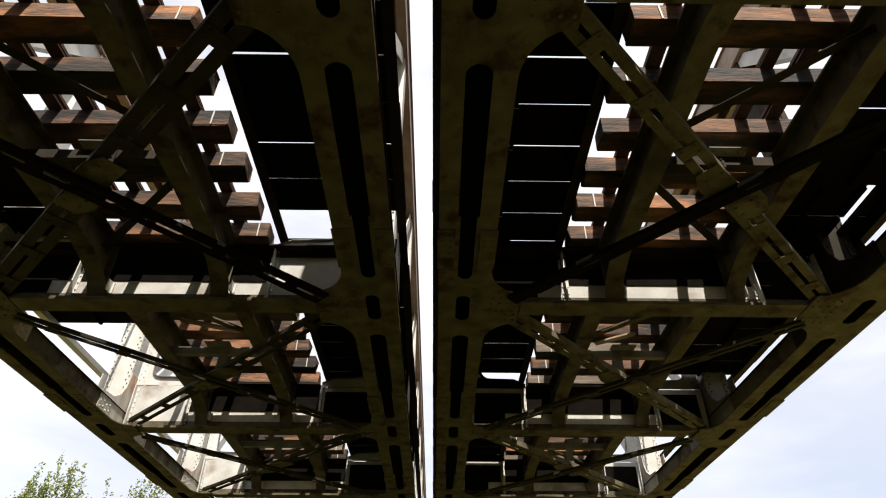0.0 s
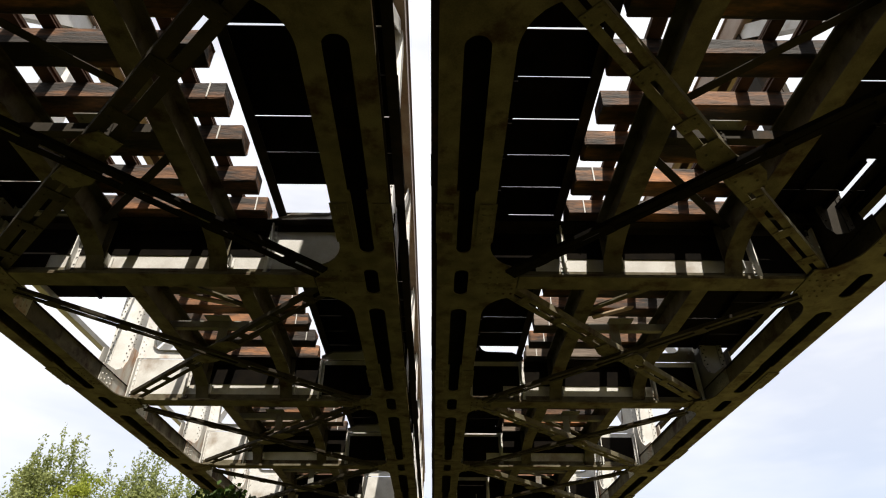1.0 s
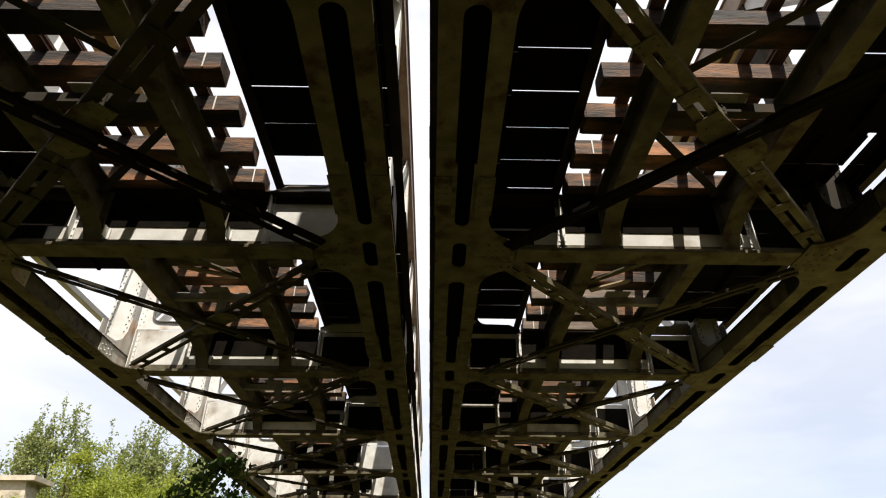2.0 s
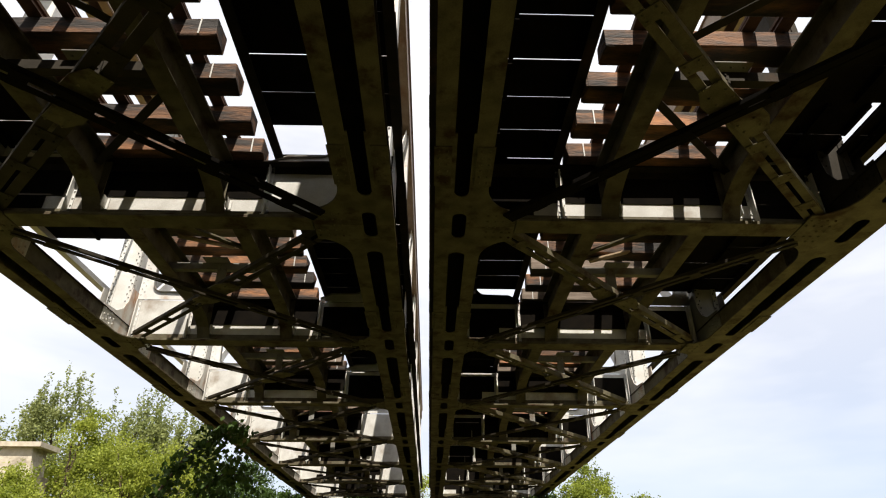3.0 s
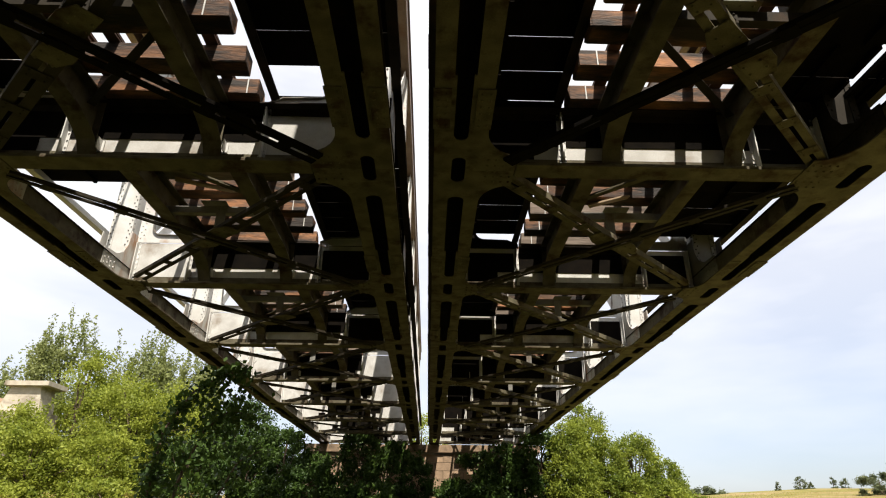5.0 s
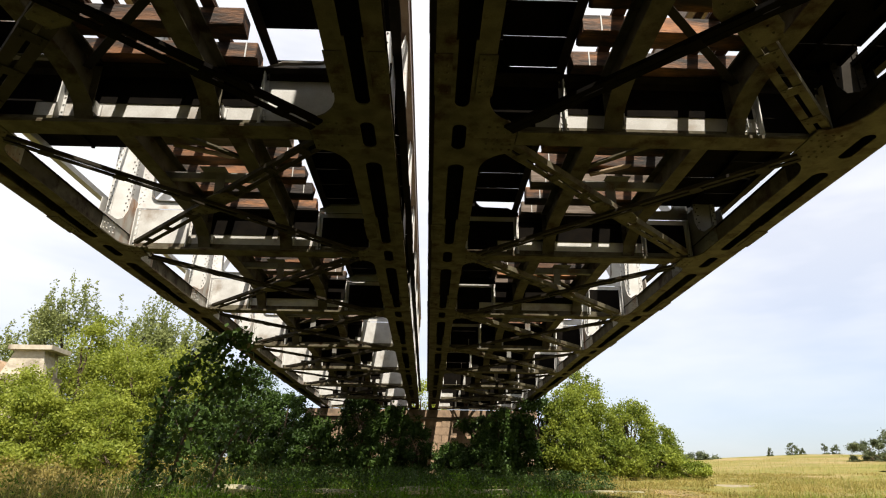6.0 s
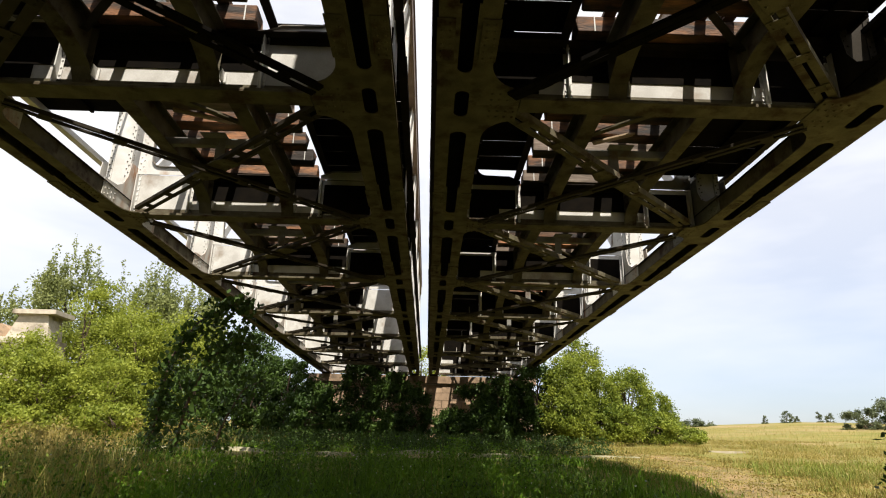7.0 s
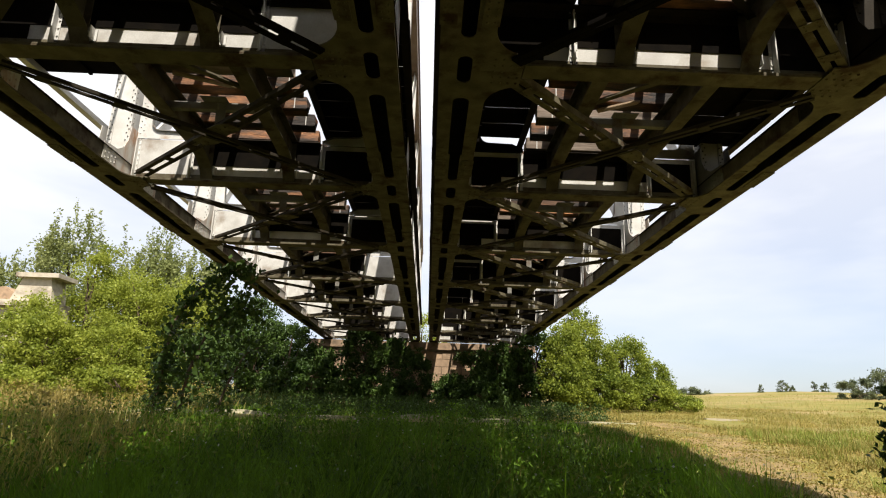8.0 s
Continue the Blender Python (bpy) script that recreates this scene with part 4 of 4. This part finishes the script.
for i, (x, y, h, rx) in enumerate([(49.0, 90, 1.2, 0.35), (52.2, 90, 1.7, 0.9), (54.0, 91, 1.0, 0.8), (57.0, 90, 1.5, 0.4), (58.6, 90, 1.6, 0.5), (38.0, 88, 0.8, 3.0), (45.6, 60, 3.2, 2.3), (42.4, 60, 1.9, 2.0), (48.6, 61, 3.8, 2.6), (51.5, 62, 4.2, 2.8)]):
    plant("far_bush", "small dark bush on the skyline of the field", "bush", x, y, h, rx, rx, int(400 + (500 if rx < 1.5 else 3200) * rx), 0.2, LEAF_FAR, 120 + i, -0.6 * h, 0, "bushes on the skyline", 30, limbs=4)


def patchy(x, y, size, seed):
    """Smooth random patches between 0 and 1 over the ground."""
    table = np.random.default_rng(900 + seed).random((97, 97))
    u, v = x / size + 300.0 + 0.3 * np.sin(y), y / size + 300.0 + 0.3 * np.sin(x)
    i, j = np.floor(u).astype(int), np.floor(v).astype(int)
    a, b = u - i, v - j
    a, b = a * a * (3 - 2 * a), b * b * (3 - 2 * b)
    i0, i1, j0, j1 = i % 97, (i + 1) % 97, j % 97, (j + 1) % 97
    low = table[i0, j0] * (1 - a) + table[i1, j0] * a
    high = table[i0, j1] * (1 - a) + table[i1, j1] * a
    return low * (1 - b) + high * b


def grass(name, label, material, n, x0, x1, y0, y1, tall, wide, seed, keep=None, edge=None):
    rng = np.random.default_rng(seed)
    x, y = rng.uniform(x0, x1, n), y0 + (y1 - y0) * rng.uniform(0, 1, n) ** 1.5
    m = np.ones(n, bool) if keep is None else keep(x, y)
    x, y = x[m], y[m]
    n = len(x)
    z = ground_z(x, y) - 0.02
    patch = 0.12 + 1.05 * patchy(x, y, 1.7, seed) ** 1.5 + 0.75 * patchy(x, y, 0.45, seed + 50) ** 1.4
    h = tall * rng.uniform(0.45, 1.15, n) * patch
    if edge is not None:
        h = h * np.clip((edge - x) / 2.6, 0.22, 1)
    a = rng.uniform(0, 2 * np.pi, n)
    w = wide * rng.uniform(0.6, 1.3, n)
    side = np.stack([np.cos(a), np.sin(a), np.zeros(n)], 1) * w[:, None] / 2
    bend = np.stack([np.cos(a + 1.6), np.sin(a + 1.6), np.zeros(n)], 1) * (h * rng.uniform(0.15, 0.95, n))[:, None]
    root = np.stack([x, y, z], 1)
    mid = root + bend * 0.3 + np.stack([np.zeros(n), np.zeros(n), h * 0.55], 1)
    tip = root + bend + np.stack([np.zeros(n), np.zeros(n), h], 1)
    v = np.empty((n, 5, 3))
    v[:, 0], v[:, 1], v[:, 2], v[:, 3], v[:, 4] = root - side, root + side, mid + side * 0.8, mid - side * 0.8, tip
    me = bpy.data.meshes.new(name)
    me.vertices.add(5 * n)
    me.vertices.foreach_set("co", v.astype(np.float32).ravel())
    base = np.arange(n)[:, None] * 5
    loops = np.concatenate([base + np.array([0, 1, 2, 3]), base + np.array([3, 2, 4])], 1).astype(np.int32).ravel()
    me.loops.add(7 * n)
    me.loops.foreach_set("vertex_index", loops)
    me.polygons.add(2 * n)
    starts = (np.arange(n)[:, None] * 7 + np.array([0, 4])).astype(np.int32).ravel()
    me.polygons.foreach_set("loop_start", starts)
    me.update(calc_edges=True)
    me.materials.append(material)
    return tagged(new(name, me), label, "grass", kind="stuff")


def off_track(x, y):
    py = 19.0 + 0.02 * x + 0.035 * np.maximum(0, x - 5.0) ** 1.6
    track = np.abs(x - (5.35 + 0.20 * (y - 8.4) + 0.25 * np.sin(y * 0.5))) < 0.55 + 0.55 * patchy(x, y, 0.7, 3)
    worn = (np.abs(x - 0.474 * y) < 0.4 + 0.7 * patchy(x, y, 0.6, 5)) & (y > 20) & (y < 27.7)
    return ~worn & ~((np.abs(y - py) < 1.5) & (x > -11) & (x < 8.4)) & ~(track & (y > 3.5) & (y < 22) & (np.sin(x * 37.0 + y * 51.0) < 0.75))


def dirt(x, y):
    worn = 0.6 * patchy(x, y, 3.0, 1) + 0.4 * patchy(x, y, 0.8, 2)
    return off_track(x, y) & (worn < 0.54)


def clumped(x, y):
    return off_track(x, y) & (0.5 * patchy(x, y, 1.1, 7) + 0.5 * patchy(x, y, 0.35, 8) > 0.36)


def tussocky(x, y):
    return off_track(x, y) & (x > 5.9 + 0.20 * (y - 8.4) + 1.6 * patchy(x, y, 0.8, 12)) & (0.6 * patchy(x, y, 1.3, 9) + 0.4 * patchy(x, y, 0.4, 10) > 0.43)


def weeds(name, label, material, clumps, per, x0, x1, y0, y1, tall, leaf, seed):
    """Broad-leaved weeds in loose tufts."""
    rng = np.random.default_rng(seed)
    cx, cy = rng.uniform(x0, x1, clumps), y0 + (y1 - y0) * rng.uniform(0, 1, clumps) ** 1.3
    m = off_track(cx, cy)
    cx, cy = cx[m], cy[m]
    r = rng.uniform(0.12, 0.42, len(cx))
    h = tall * rng.uniform(0.4, 1.25, len(cx))
    k = np.repeat(np.arange(len(cx)), per)
    q = rng.uniform(0, 1, len(k))
    x, y = cx[k] + rng.normal(size=len(k)) * r[k] * (1 - 0.5 * q), cy[k] + rng.normal(size=len(k)) * r[k] * (1 - 0.5 * q)
    c = np.stack([x, y, ground_z(x, y) + 0.03 + q * h[k]], 1)
    return tagged(new(name, leaf_mesh(name, c, leaf, leaf * 0.42, rng, material, 0.2, 1.2)), label, "weeds", kind="stuff")


def specks(name, label, n, x0, x1, y0, y1, low, high, size, material, seed):
    """Small flower heads and seed heads above the grass."""
    rng = np.random.default_rng(seed)
    x, y = rng.uniform(x0, x1, n), rng.uniform(y0, y1, n)
    c = np.stack([x, y, ground_z(x, y) + rng.uniform(low, high, n)], 1)
    return tagged(new(name, leaf_mesh(name, c, size, size * 0.8, rng, material)), label, "flowers", kind="stuff")


PETAL = leafy("pale_petals", (0.429, 0.429, 0.351), (0.585, 0.577, 0.515), 0.3)
grass("tall_grass", "lush tall green grass in the bridge's shade", GRASS, 74000, -10, 4.6, 2.6, 11.0, 0.62, 0.010, 1, clumped, 5.2)
# out of view; added to cut light bouncing off bare soil onto the undersides
grass("trodden_grass", "unseen short grass added around the camera", GRASS, 26000, -14, 4.6, -6.2, 4.2, 0.26, 0.016, 11, None, 5.5)
grass("meadow_grass", "green grass under the far end of the bridge", GRASS, 60000, -12, 5.6, 10, 31, 0.23, 0.018, 2, off_track, 6.6)
grass("dry_grass", "half-dry yellowing meadow grass", MIXED, 130000, 4.0, 30, 5, 44, 0.19, 0.013, 3, dirt)
grass("straw", "bleached straw and seed heads on the field", STRAW, 60000, 3.8, 54, 5.5, 80, 0.24, 0.012, 4, off_track)
grass("weed_grass", "sunlit weeds and grass before the shrubs", MIXED, 26000, -30, -6, 7, 30, 0.50, 0.018, 5, off_track)
grass("pale_grass", "bleached dry grass before the shrubs", STRAW, 22000, -28, -8, 12, 27, 0.50, 0.018, 15, off_track)
grass("green_tussocks", "yellow-green tussocks beside the dirt track", LUSH, 64000, 6.0, 15.5, 7.0, 17, 0.26, 0.009, 16, tussocky)
grass("brown_grass", "tall browning grass and stalks in half shade", BROWNING, 22000, -13, -3.2, 2.4, 11.5, 0.80, 0.010, 17, off_track)
weeds("weeds", "broad-leaved green weeds among the grass in shade", GRASS, 560, 110, -9, 2.0, 5.0, 12.5, 0.60, 0.065, 6)
weeds("sunlit_weeds", "yellow-green weeds in the sun before the shrubs", MIXED, 260, 90, -26, -7, 11, 27, 0.75, 0.10, 7)
weeds("field_weeds", "small green weeds on the dry field", MIXED, 900, 70, 4.5, 26, 6, 36, 0.22, 0.045, 8)
specks("flower_heads", "small white flower heads in the grass", 420, -6, 3.6, 3.6, 14, 0.3, 0.68, 0.026, PETAL, 9)
weeds("dark_weeds", "dark broad-leaved weeds standing in the grass", LEAF_IVY, 170, 130, -7, 2.7, 5.4, 13, 0.58, 0.050, 25)
# climber leaf colour, darker than the weeds' own green, paints shade here
weeds("low_weeds", "ground plants before the pier, leaves coloured dark for shade", LEAF_IVY, 420, 80, -10, 6.0, 20.6, 30.5, 0.50, 0.10, 18)
grass("near_grass", "tall fine grass stalks close to the path", GRASS, 9000, -4.2, -0.3, 2.2, 4.4, 0.84, 0.006, 19)
grass("field_stalks", "loose taller stalks standing over the dry field", LUSH, 14000, 7.5, 40, 9, 60, 0.40, 0.008, 23, dirt)
grass("tall_tussocks", "taller yellow-green tussocks in the field", MIXED, 24000, 7.2, 15, 8, 14.5, 0.36, 0.009, 24, tussocky)
grass("seed_stalks", "thin pale stalks standing over the green grass", MIXED, 1500, -7, 3.4, 3.6, 9.5, 0.95, 0.0065, 31, clumped)
weeds("tall_weeds", "taller bright-leaved weeds standing out of the grass", LUSH, 70, 60, -6.5, 3.2, 4.6, 10.5, 0.72, 0.055, 32)
specks("straw_litter", "straw litter and clods on the bare dirt", 22000, 4.3, 9.5, 5.5, 23, 0.02, 0.04, 0.045, STRAW, 20)
specks("dry_litter", "brown dead leaves on the bare dirt", 7000, 4.3, 9.5, 5.5, 23, 0.02, 0.035, 0.045, BROWNING, 21)
specks("seed_heads", "pale seed heads over the sunlit weeds", 500, -24, -6.5, 8, 26, 0.3, 0.9, 0.045, STRAW, 10)
